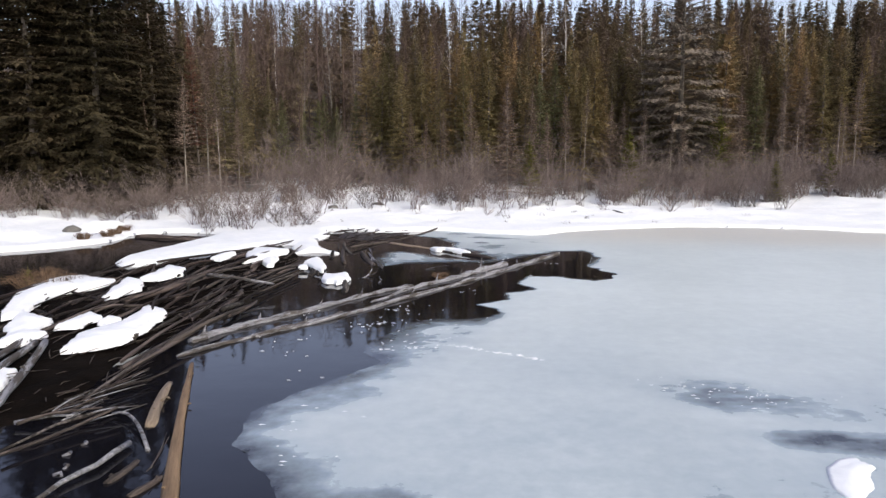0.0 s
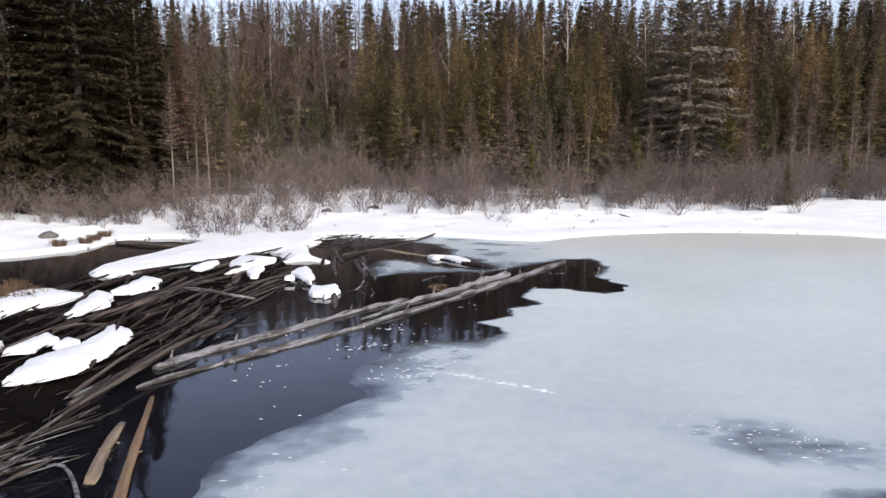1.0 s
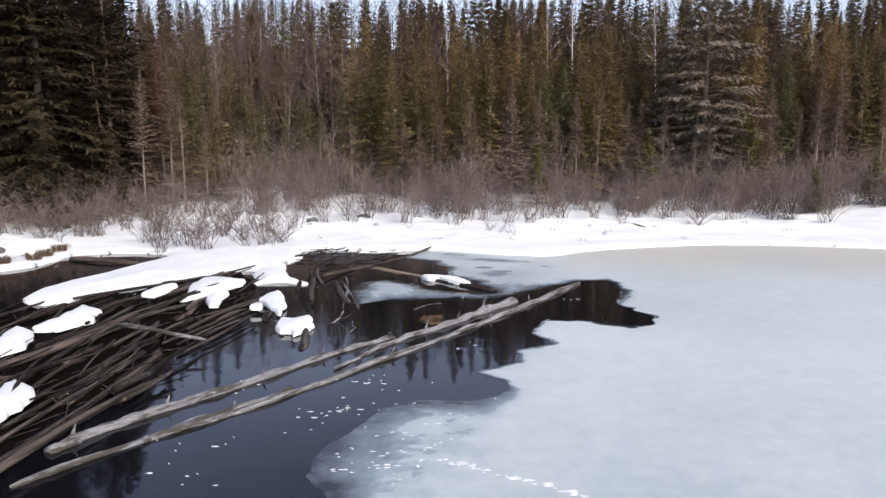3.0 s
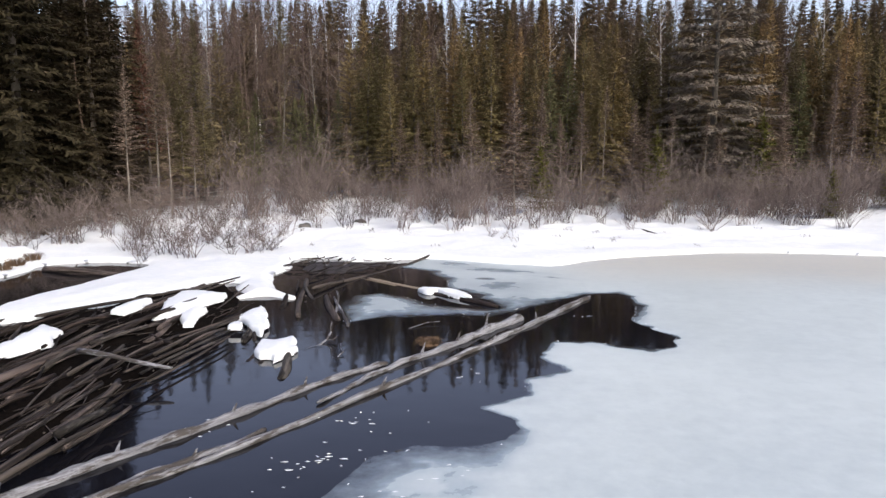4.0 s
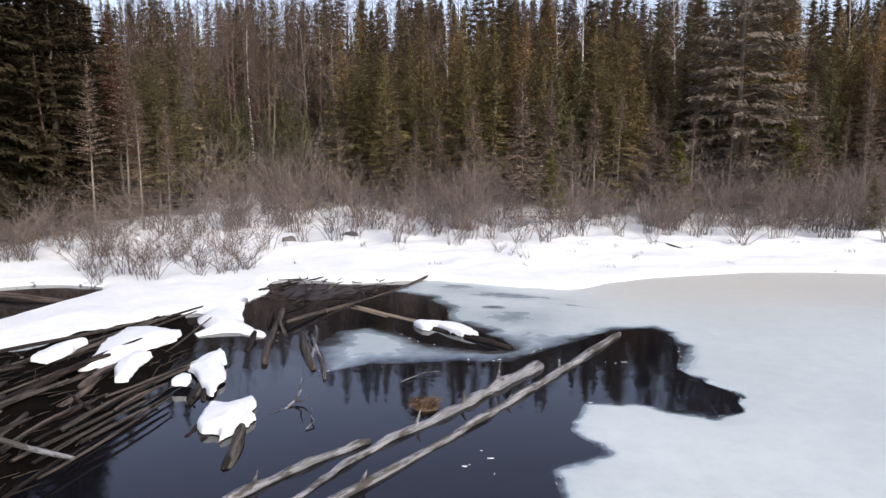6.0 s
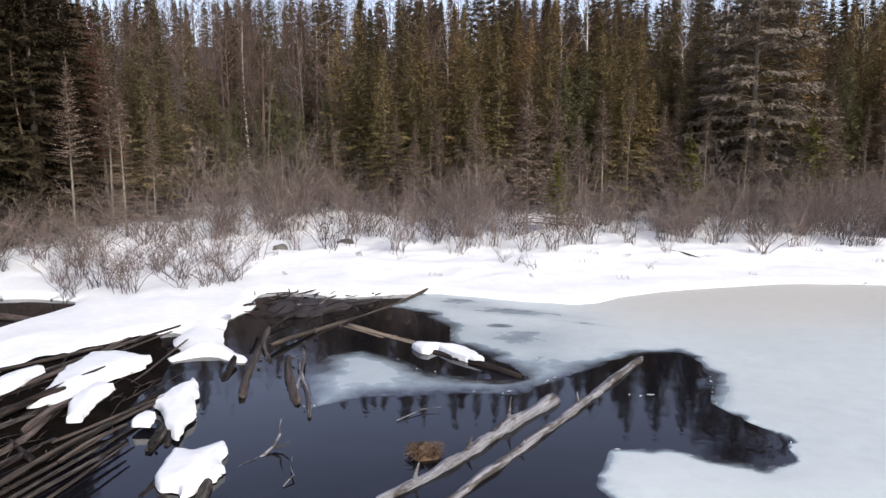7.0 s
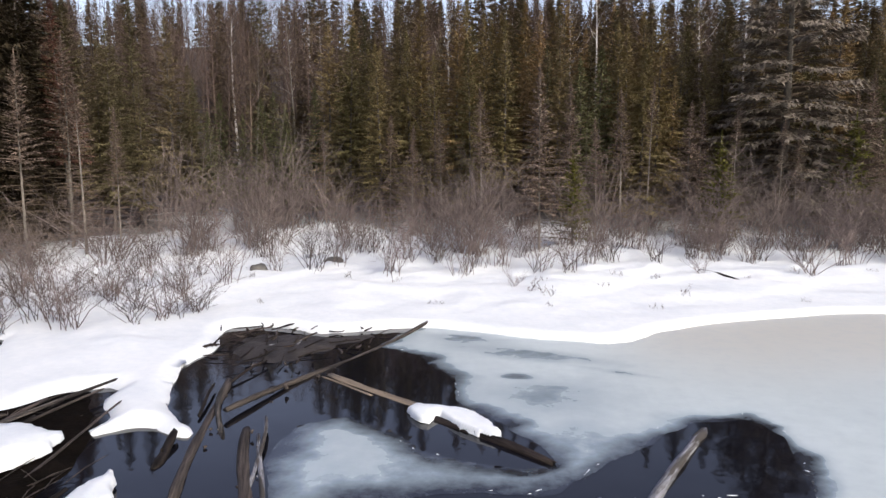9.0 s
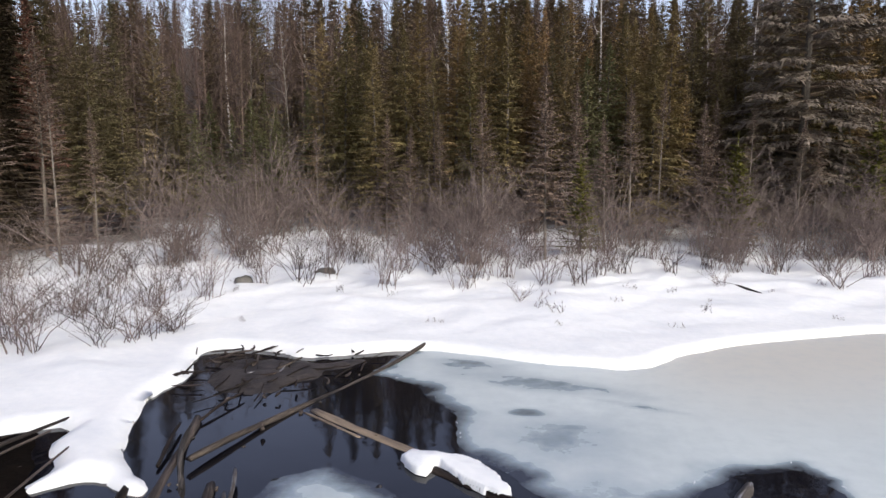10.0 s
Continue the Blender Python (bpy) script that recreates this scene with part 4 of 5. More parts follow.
# flecks of foam on the open water, more than anyone would count
random.seed(9)
foam = Shape()
for cx, cy in ((-2.1, 12.3), (-1.1, 13.2), (-0.8, 13.35), (-1.3, 12.9), (-0.6, 14.3), (-2.0, 11.7), (-2.1, 13.9), (-0.6, 14.2), (-1.1, 13.3), (-0.9, 13.4), (0.3, 15.8), (-0.8, 14.1), (2.2, 18.9), (-1.6, 10.9)):
    for _ in range(random.randint(3, 7)):
        x, y, r, k0 = cx + random.gauss(0, 0.2), cy + random.gauss(0, 0.15), random.choice((0.005, 0.007, 0.010, 0.018)), len(foam.v)
        for k in range(7):
            a, q = 6.283 * k / 7, r * random.uniform(0.5, 1.3)
            foam.v.append(Vector((x + math.cos(a) * q * 2.4, y + math.sin(a) * q * 0.8, 0.004)))
        foam.v.append(Vector((x, y, 0.010)))
        foam.f += [(k0 + k, k0 + (k + 1) % 7, k0 + 7) for k in range(7)]
for i in range(46):
    t = random.random()
    x, y, r, k0 = 0.2 + 1.15 * t + random.gauss(0, 0.03), 12.1 - 0.6 * t + random.gauss(0, 0.03), random.choice((0.008, 0.012, 0.02)), len(foam.v)
    for k in range(7):
        a, q = 6.283 * k / 7, r * random.uniform(0.5, 1.3)
        foam.v.append(Vector((x + math.cos(a) * q * 2.2, y + math.sin(a) * q, 0.021)))
    foam.v.append(Vector((x, y, 0.028)))
    foam.f += [(k0 + k, k0 + (k + 1) % 7, k0 + 7) for k in range(7)]
for count, cx, cy, sx, sy, slope in ((40, -0.35, 12.35, 0.40, 0.42, 0.55), (26, -0.45, 11.9, 0.35, 0.03, 0.35), (46, 3.2, 10.35, 0.45, 0.2, -0.3), (24, -1.2, 9.0, 0.3, 0.4, 0.0)):
    for _ in range(count):
        dx = random.gauss(0, sx)
        x, y, r, k0 = cx + dx, cy + slope * dx + random.gauss(0, sy), random.choice((0.004, 0.006, 0.009)), len(foam.v)
        if float(ice_reach(np.array([x]), np.array([y]))[0]) < 0.12:
            continue
        for k in range(7):
            a, q = 6.283 * k / 7, r * random.uniform(0.4, 1.4)
            foam.v.append(Vector((x + math.cos(a) * q * 3.5, y + math.sin(a) * q + 0.3 * math.cos(a) * q, 0.020)))
        foam.v.append(Vector((x, y, 0.026)))
        foam.f += [(k0 + k, k0 + (k + 1) % 7, k0 + 7) for k in range(7)]
edges = list(zip(ICE_EDGE[12:], ICE_EDGE[13:])) + list(zip(ICE_TONGUE[:19], ICE_TONGUE[1:20]))
for (ax, ay), (bx, by) in edges:
    length = math.hypot(bx - ax, by - ay)
    for _ in range(int(length * random.uniform(0, 9))):
        t = random.random()
        x, y = ax + (bx - ax) * t + random.gauss(0, 0.07), ay + (by - ay) * t + random.gauss(0, 0.07)
        if not 0.0 < float(ice_reach(np.array([x]), np.array([y]))[0]) < 0.16:
            continue
        turn, r, k0 = math.atan2(by - ay, bx - ax) + random.gauss(0, 0.4), random.choice((0.0025, 0.0035, 0.005)), len(foam.v)
        for k in range(7):
            a, q = 6.283 * k / 7, r * random.uniform(0.5, 1.4)
            u, v = math.cos(a) * q * random.uniform(4, 8), math.sin(a) * q
            foam.v.append(Vector((x + u * math.cos(turn) - v * math.sin(turn), y + u * math.sin(turn) + v * math.cos(turn), 0.019)))
        foam.v.append(Vector((x, y, 0.025)))
        foam.f += [(k0 + k, k0 + (k + 1) % 7, k0 + 7) for k in range(7)]
tagged(part("foam", foam, FOAM), "scattered white flecks of foam and frost on the water and ice", "foam", kind="stuff")


# ---- trees ----
HEIGHT = {}


def conifer(name, h, width, base, r, needle, label, seed, gap=0.19, droop=0.35, bare=0.0, full=1.0, spray=1.0, wide=1.0, limb=1.0, category="spruce tree", hang=0.75, bark=None, ragged=0.0, fine=True):
    """A conifer: a tapered trunk, tiers of boughs with flat sprays and hanging tips of needles, dead twigs below. bare: share of the height with only dead boughs; ragged: how unequal the boughs are."""
    random.seed(seed)
    root = tagged(new(name), label, category)
    HEIGHT[root.name] = h
    lean = (random.uniform(-0.02, 0.02) * h, random.uniform(-0.02, 0.02) * h)
    stem = [(lean[0] * t * t, lean[1] * t * t, h * t - 0.3 * (t == 0)) for t in (0, 0.15, 0.35, 0.6, 0.85, 1.0)]
    part("trunk", Shape().tube(stem, [r, r * 0.85, r * 0.66, r * 0.42, r * 0.16, 0.006], 7), bark or BARK, root)
    crown, dead = Shape(), Shape()
    z = max(base, 0.15)
    up = Vector((0, 0, 1))
    while z < h - 0.06:
        t = z / h
        reach = width * min(1.0, (1 - t) * (0.78 + 0.5 * t)) * (0.75 + 0.25 * min(1, t / 0.12)) + 0.04
        reach *= 1 + ragged * random.uniform(-0.6, 0.4)
        living = t > bare
        count = random.randint(5, 7) if living else random.randint(3, 5)
        turn = random.uniform(0, 6.28)
        for k in range(count):
            if random.random() > full:
                continue
            a = turn + 6.283 * k / count + random.uniform(-0.35, 0.35)
            n = reach * random.uniform(0.62, 1.15)
            out, side = Vector((math.cos(a), math.sin(a), 0)), Vector((-math.sin(a), math.cos(a), 0))
            o = Vector((lean[0] * t * t, lean[1] * t * t, z + gap * (1.1 if limb > 1 else 0.35) * random.uniform(-1, 1)))
            rise, fall = random.uniform(0.05, 0.25) + 0.6 * t * t, droop * random.uniform(0.7, 1.3) * (1.25 - t)

            def bough(s):
                return o + out * (n * s) + up * (n * (rise * s - fall * s * s + 0.35 * fall * s ** 4))

            if not living:
                dead.strip([bough(0), bough(0.4) + side * random.uniform(-0.05, 0.05), bough(0.75), bough(1.0)], 0.012, 0.003)
                for _ in range(4):
                    s = random.uniform(0.25, 0.95)
                    q = bough(s)
                    dead.strip([q, q + (out * random.uniform(0.1, 0.5) + side * random.uniform(-1, 1) + up * random.uniform(-0.6, 0.2)) * n * 0.28], 0.006, 0.002)
                continue
            dead.strip([bough(0), bough(0.35), bough(0.7)], 0.012 * limb, 0.005 * limb)
            steps = max(3, int(n / (0.095 * wide)))
            start = 0.10 + 0.25 * (limb > 1)
            for i in range(steps):
                s = start + (1 - start) * (i + random.random() * 0.6) / steps
                q = bough(min(s, 1))
                size = spray * (0.085 + 0.26 * min(n, 1.2) * (1 - 0.68 * s)) * random.uniform(0.7, 1.2)
                for sg in (-1, 1):
                    if fine and n > 1.3 and s < 0.9:
                        away = (out * random.uniform(0.5, 1.0) + side * sg * random.uniform(0.5, 1.0) + up * random.uniform(-0.35, 0.1)).normalized()
                        length = 0.30 * n * (1 - 0.6 * s)
                        for j in range(4 if limb > 1 else 3):
                            p = q + away * length * (0.25 + 0.25 * j)
                            turned = (away + side * random.uniform(-0.9, 0.9) + up * random.uniform(-0.75, 0.15)).normalized()
                            crown.blade(p, p + turned * random.uniform(0.14, 0.26), 0.028 * wide, turned.cross(up).normalized() + up * random.uniform(-0.6, 0.6))
                        if limb > 1:
                            dead.strip([q, q + away * length], 0.006, 0.003)
                        continue
                    way = (out * random.uniform(0.4, 1.0) + side * sg * random.uniform(0.5, 1.0) + up * random.uniform(-0.30, 0.10)).normalized()
                    flat = way.cross(up).normalized() + up * random.uniform(-0.45, 0.45)
                    crown.blade(q, q + way * size, (0.020 + 0.105 * size) * wide, flat)
                if random.random() < hang:
                    way = (out * random.uniform(-0.1, 0.6) + side * random.uniform(-0.6, 0.6) - up * random.uniform(0.5, 1.0)).normalized()
                    crown.blade(q, q + way * size * random.uniform(0.45, 0.8), (0.022 + 0.12 * size) * wide, (side + out * random.uniform(-0.8, 0.8)).normalized())
            crown.blade(bough(0.65), bough(1.06), 0.04 * wide, side + up * random.uniform(-0.4, 0.4))
        z += gap * random.uniform(0.75, 1.25) * (1.15 - 0.55 * t)
    for a in (0.0, 1.57):
        crown.blade((lean[0], lean[1], h - 0.3), (lean[0], lean[1], h + 0.22), 0.03, Vector((math.cos(a), math.sin(a), 0)))
    part("crown", crown, needle, root, flat=True)
    tagged(part("dead_twig", dead, DEADTWIG, root, "bare grey lower boughs and twigs", True), kind="stuff")
    return root


def hardwood(name, h, r, bark, label, seed, spreadness=0.45, forks=13, category="bare tree", first=0.42, lean=0.04):
    """A leafless tree: a slim trunk that forks, limbs, and a haze of twigs."""
    random.seed(seed)
    root = tagged(new(name), label, category)
    HEIGHT[root.name] = h
    bx, by = random.uniform(-lean, lean) * h, random.uniform(-lean, lean) * h
    stem = [Vector((bx * math.sin(2.2 * t), by * t * t, h * t - 0.3 * (t == 0))) for t in (0, 0.2, 0.4, 0.6, 0.8, 1.0)]
    part("trunk", Shape().tube(stem, [r, r * 0.85, r * 0.7, r * 0.5, r * 0.26, 0.008], 7), bark, root)
    twigs = Shape()
    for i in range(forks):
        t = first + (0.97 - first) * (i + random.random()) / forks
        j = min(int(t * 5), 4)
        o = stem[j].lerp(stem[j + 1], t * 5 - j)
        a = random.uniform(0, 6.28)
        n = h * spreadness * (1.12 - t) * random.uniform(0.6, 1.2)
        out = Vector((math.cos(a), math.sin(a), random.uniform(0.8, 1.7))).normalized()
        mid, end = o + out * n * 0.5 + Vector((random.gauss(0, 0.05), random.gauss(0, 0.05), -0.06)) * n, o + out * n + Vector((0, 0, n * 0.22))
        part("limb", Shape().tube([o, mid, end], [r * 0.34 * (1.15 - t) + 0.006, r * 0.2 * (1.15 - t) + 0.004, 0.003], 5, False), bark, root)
        for _ in range(9):
            s = random.uniform(0.25, 1.0)
            q = mid.lerp(end, s * 2 - 1) if s > 0.5 else o.lerp(mid, s * 2)
            way = (out + Vector((random.gauss(0, 0.55), random.gauss(0, 0.55), random.uniform(0, 0.6)))).normalized()
            m = n * random.uniform(0.2, 0.5)
            twigs.strip([q, q + way * m * 0.5 + Vector((0, 0, 0.03)), q + way * m], 0.008, 0.003)
            for _ in range(4):
                w = q + way * m * random.uniform(0.3, 1.0)
                twigs.strip([w, w + (way + Vector((random.gauss(0, 0.7), random.gauss(0, 0.7), random.uniform(-0.1, 0.6)))).normalized() * m * 0.55], 0.005, 0.002)
    tagged(part("fine_twig", twigs, TWIG, root, "fine grey-brown leafless twigs", True), kind="stuff")
    return root


def floor_z(x, y):
    return float(ground_z(np.array([x]), np.array([y]))[0])


def plant(thing, x, y, size=1.0, turn=None, tall=1.0):
    """A copy of a tree or shrub on the ground at x, y."""
    m = pose(x, y, floor_z(x, y), random.uniform(-1.5, 1.5), random.uniform(-1.5, 1.5), random.uniform(0, 360) if turn is None else turn) @ Matrix.Diagonal((size, size, size * tall, 1))
    return copy_thing(thing, m)


def settle(thing, x, y, size=1.0, turn=0.0):
    """Stands the first of a kind at its own place."""
    thing.matrix_basis = pose(x, y, floor_z(x, y), 0, 0, turn) @ Matrix.Diagonal((size, size, size, 1))
    return thing


STANDING = set()
TREES = []


def stand(thing, x, y, top, wide=1.0):
    """Stands a tree, or a copy where it already stands elsewhere, with its tip at the height top."""
    z = floor_z(x, y)
    s = (top - z) / HEIGHT[thing.name]
    m = pose(x, y, z, random.uniform(-1.2, 1.2), random.uniform(-1.2, 1.2), random.uniform(0, 360)) @ Matrix.Diagonal((s * wide, s * wide, s, 1))
    ob = copy_thing(thing, m) if thing.name in STANDING else thing
    ob.matrix_basis = m
    STANDING.add(thing.name)
    TREES.append((x, y))
    return ob


def grove(kinds, places, wide=1.0):
    for i, (x, y, top) in enumerate(places):
        stand(kinds[i % len(kinds)], x, y, top, wide * random.uniform(0.9, 1.15))


olive = [conifer("spruce_tree", 8.0, w, 0.45, 0.08, NEEDLE, "slim olive-green spruce with dead grey lower boughs", s, bare=b, droop=0.42, full=f) for s, w, b, f in ((301, 1.7, 0.13, 1), (302, 1.95, 0.10, 1), (303, 1.55, 0.18, 0.95))]
rust = [conifer("spruce_tree", 9.0, w, 0.5, 0.09, NEEDLE_RUST, "tall slim spruce with rusty olive needles full of cones", s, bare=b, droop=0.45, full=f) for s, w, b, f in ((305, 1.75, 0.16, 1), (306, 1.95, 0.2, 0.95))]
spire = [conifer("spruce_tree", 9.0, w, 0.4, 0.09, NEEDLE_SPIRE, "narrow dark spire-topped spruce", s, bare=0.12, droop=0.4, full=f) for s, w, f in ((307, 1.7, 1), (308, 2.0, 1))]
green = [conifer("fir_tree", 6.0, w, 0.3, 0.07, NEEDLE_GREEN, "dense dark green fir at the forest edge", s, bare=0.06, droop=0.3, gap=0.17, category="fir tree") for s, w in ((309, 1.5), (310, 1.3))]
dark = [conifer("spruce_tree", 12.0, w, 0.2, 0.16, NEEDLE_DARK, "tall dense dark spruce at the forest edge", s, gap=0.20, droop=0.5, wide=1.5) for s, w in ((311, 2.7), (312, 2.4))]
ruddy = conifer("spruce_tree", 7.0, 1.2, 1.8, 0.07, NEEDLE_RED, "dying spruce with red-brown needles", 313, bare=0.3, droop=0.4)
gaunt = [conifer("dead_spruce", 6.6, 1.35, 0.3, 0.055, NEEDLE_GREY, "thin grey half-dead spruce with sparse boughs", 321, bare=0.45, full=0.75, droop=0.3, spray=0.75, gap=0.14, bark=PALEBARK),
         conifer("dead_spruce", 8.2, 1.7, 0.3, 0.06, NEEDLE_GREY, "thin grey half-dead spruce with sparse boughs", 322, bare=0.75, full=0.75, droop=0.28, spray=0.65, gap=0.14, bark=PALEBARK),
         conifer("dead_spruce", 6.0, 1.5, 0.3, 0.055, NEEDLE_GREY, "thin grey half-dead spruce with sparse boughs", 323, bare=0.2, full=0.8, droop=0.35, spray=0.8, gap=0.15, bark=PALEBARK)]
giant = conifer("spruce_tree", 11.5, 3.6, 0.9, 0.19, NEEDLE_OLD, "broad old spruce grey with lichen, with heavy sagging boughs", 331, gap=0.20, droop=0.40, bare=0.07, full=1.0, spray=0.8, wide=1.15, limb=2.0, hang=0.8, ragged=0.5)
young = conifer("spruce_tree", 1.9, 0.62, 0.1, 0.03, NEEDLE_YOUNG, "small bushy yellow-green young spruce", 341, gap=0.11, droop=0.12, spray=0.8)
birch = [hardwood("birch_tree", 11.0, 0.11, BIRCH, "bare white-barked birch with upswept limbs", 351, 0.22, 10, "birch tree", 0.70),
         hardwood("birch_tree", 10.0, 0.085, BIRCH, "bare white-barked birch with upswept limbs", 352, 0.40, 14, "birch tree", 0.62)]
ash = [hardwood("bare_tree", 10.0, 0.075, PALEBARK, "slender leafless grey-brown hardwood tree", 361, 0.30, 18, first=0.5),
       hardwood("bare_tree", 8.0, 0.05, DEADTWIG, "slender leafless grey-brown hardwood tree", 362, 0.40, 16, first=0.3)]

# the trees that stand out
random.seed(21)
stand(giant, 9.35, 35.6, 11.3)
grove(dark, ((-12.75, 28.2, 13.0), (-12.98, 30.5, 8.2), (-11.55, 30.2, 9.6), (-11.95, 32.5, 8.1), (-14.30, 29.0, 13.9), (-14.60, 27.5, 13.4), (-13.90, 33.0, 12.7), (-13.50, 34.8, 11.5), (-15.70, 32.0, 13.9), (-16.30, 28.6, 14.6),
             (-17.40, 30.4, 12.0), (-18.60, 28.0, 11.8), (-20.20, 30.0, 12.5), (-16.00, 26.0, 7.2), (-19.20, 26.2, 8.0), (-12.40, 29.3, 5.4), (-11.10, 31.4, 5.0), (-22.40, 28.0, 12.0), (-15.00, 35.8, 11.5), (-17.60, 33.6, 11.8)))
grove(dark, ((19.2, 36.9, 7.6), (21.4, 38.0, 9.6), (24.2, 37.4, 9.2), (18.2, 38.9, 8.6), (26.8, 39.5, 10.0)))
stand(ruddy, -10.75, 32.4, 6.9)
grove(gaunt, ((-10.05, 29.2, 5.0), (-9.0, 29.8, 4.6), (1.72, 31.0, 4.85), (-8.55, 30.6, 3.9), (14.15, 36.4, 6.1), (15.15, 36.6, 5.9), (-9.75, 30.6, 5.6), (5.1, 34.4, 4.9), (-2.3, 34.2, 3.9), (0.35, 33.6, 4.6), (12.9, 35.2, 4.2)))
grove(gaunt, ((13.5, 35.0, 4.8), (-4.3, 34.8, 3.6), (6.9, 35.6, 4.4), (3.5, 33.5, 3.8), (7.6, 34.6, 4.4), (12.1, 36.0, 5.2), (17.2, 36.2, 5.8), (-6.0, 34.6, 3.2), (11.4, 34.2, 3.6), (-0.8, 34.0, 4.0), (16.3, 35.4, 4.4)))
grove(gaunt, ((4.3, 34.2, 4.6), (8.5, 33.6, 3.8), (11.0, 34.8, 4.6), (9.1, 34.0, 3.6), (13.9, 34.4, 4.4), (2.9, 34.8, 4.8), (-1.6, 33.4, 3.6), (15.7, 34.6, 4.6), (6.1, 34.0, 4.2), (18.6, 35.4, 5.0)))
grove(olive, ((-4.52, 37.0, 7.0), (-3.77, 36.0, 6.65), (-2.58, 34.6, 5.9), (-1.05, 35.5, 5.8), (0.02, 34.8, 6.1), (1.03, 36.0, 6.9), (4.78, 37.5, 7.0), (5.01, 35.0, 5.9)))
grove(olive, ((8.67, 38.5, 7.2), (7.54, 37.0, 5.7), (15.9, 36.6, 6.7), (20.9, 39.0, 7.8), (-1.9, 36.6, 6.6), (-3.2, 37.6, 6.3), (2.6, 36.0, 5.6), (11.2, 38.4, 6.6), (6.2, 36.4, 5.2), (17.0, 37.4, 6.0)))
grove(rust, ((-1.73, 38.0, 7.8), (-0.51, 38.0, 7.8), (0.48, 37.0, 7.2), (2.23, 38.0, 7.4), (3.67, 43.0, 9.5), (5.62, 35.8, 7.2), (12.0, 38.5, 8.7), (12.72, 40.0, 7.8), (15.7, 39.0, 8.1), (15.5, 37.8, 7.3), (18.1, 37.6, 7.3)))
grove(spire, ((-10.02, 35.0, 7.4), (-9.77, 37.0, 7.2), (-12.6, 36.0, 7.9), (-13.2, 60.0, 13.0), (-4.02, 42.0, 8.6), (-2.55, 39.0, 8.2), (1.8, 42.0, 9.1), (2.95, 38.0, 7.5), (6.6, 37.0, 6.7), (7.64, 40.0, 8.9), (14.74, 42.0, 7.8)))
grove(spire, ((-9.95, 33.2, 6.5), (-10.7, 34.0, 6.0), (-9.4, 33.9, 5.3), (17.5, 38.4, 8.0), (19.6, 38.8, 8.3), (-8.9, 36.4, 5.6), (10.2, 38.0, 8.4), (8.3, 38.0, 8.2), (13.6, 38.6, 7.0)))
grove(green, ((-6.57, 36.5, 4.5), (-5.04, 37.0, 4.9), (-5.64, 35.6, 4.2), (-7.6, 37.5, 4.1), (-9.3, 37.5, 5.2), (-8.3, 36.5, 4.1), (3.3, 35.5, 5.6), (3.97, 36.5, 6.1), (13.3, 37.5, 6.1), (-6.9, 38.8, 4.9), (8.2, 36.2, 4.4), (10.9, 36.4, 4.6)))
grove([young], ((2.6, 31.5, 2.75), (6.7, 33.0, 3.2), (10.5, 33.8, 3.8), (12.0, 31.5, 2.0), (-2.4, 34.9, 2.9), (14.8, 33.2, 2.4), (-7.9, 15.9, 0.3)))
grove(birch, ((-13.6, 56.0, 10.4), (17.2, 44.5, 10.0), (5.9, 50.0, 11.2), (4.1, 46.0, 9.2), (-8.2, 50.0, 11.0), (10.3, 47.0, 10.4), (-3.2, 50.0, 9.6), (-1.2, 49.0, 10.0), (12.5, 48.0, 9.8)))
grove(ash, ((-7.8, 46.0, 8.6), (-7.0, 45.0, 8.4), (-9.8, 46.0, 8.0), (-11.6, 47.0, 9.0), (-6.0, 44.0, 8.0), (-9.0, 43.0, 7.6), (-12.6, 44.0, 8.4), (8.0, 42.0, 8.0), (-1.3, 36.2, 5.2), (-4.8, 40.5, 7.2), (7.0, 38.0, 6.6), (-14.2, 48.0, 9.4)))

# stub of a dead trunk among the dark spruces
snag = part("snag", log_shape(5.0, 0.05, 0.02, 0.3, 9, 16, 8, 71), DEADTWIG)
snag.matrix_world = pose(-11.62, 29.9, floor_z(-11.62, 29.9) - 0.1) @ Matrix.Rotation(radians(-91), 4, "Y")
tagged(snag, "bare grey snag with a broken top among dark spruces", "dead tree")

# the rest of the forest edge, which thickens backwards; low where the bare hardwoods stand behind
random.seed(33)
tries = made = 0
while made < 96 and tries < 6000:
    tries += 1
    y = 37.0 + 12 * random.random()
    x = random.uniform(-0.50, 0.58) * (y - 6)
    aside = (x - 0.4) / (y - 8.3)
    gap = -0.385 < aside < -0.19
    if any((x - p) ** 2 + (y - q) ** 2 < (0.62 + 0.03 * (y - 36)) ** 2 for p, q in TREES) or ((x - 9.35) ** 2 + (y - 35.6) ** 2 < 7) or (gap and random.random() < 0.45):
        continue
    top = 2.78 + (y - 8.3) * (random.uniform(0.02, 0.075) if gap else random.uniform(0.09, 0.175))
    stand(random.choice(green + spire if gap else olive + rust + spire + spire), x, y, top, random.uniform(0.95, 1.25))
    made += 1


def points_of(thing, names):
    """Vertices and faces of a thing's parts, joined, in its own space."""
    vs, fs, n = [], [], 0
    for ch in thing.children:
        if ch.name.split(".")[0] in names:
            v = np.empty(len(ch.data.vertices) * 3, np.float32)
            ch.data.vertices.foreach_get("co", v)
            vs.append(v.reshape(-1, 3))
            fs += [tuple(i + n for i in p.vertices) for p in ch.data.polygons]
            n += len(vs[-1])
    return np.concatenate(vs), fs


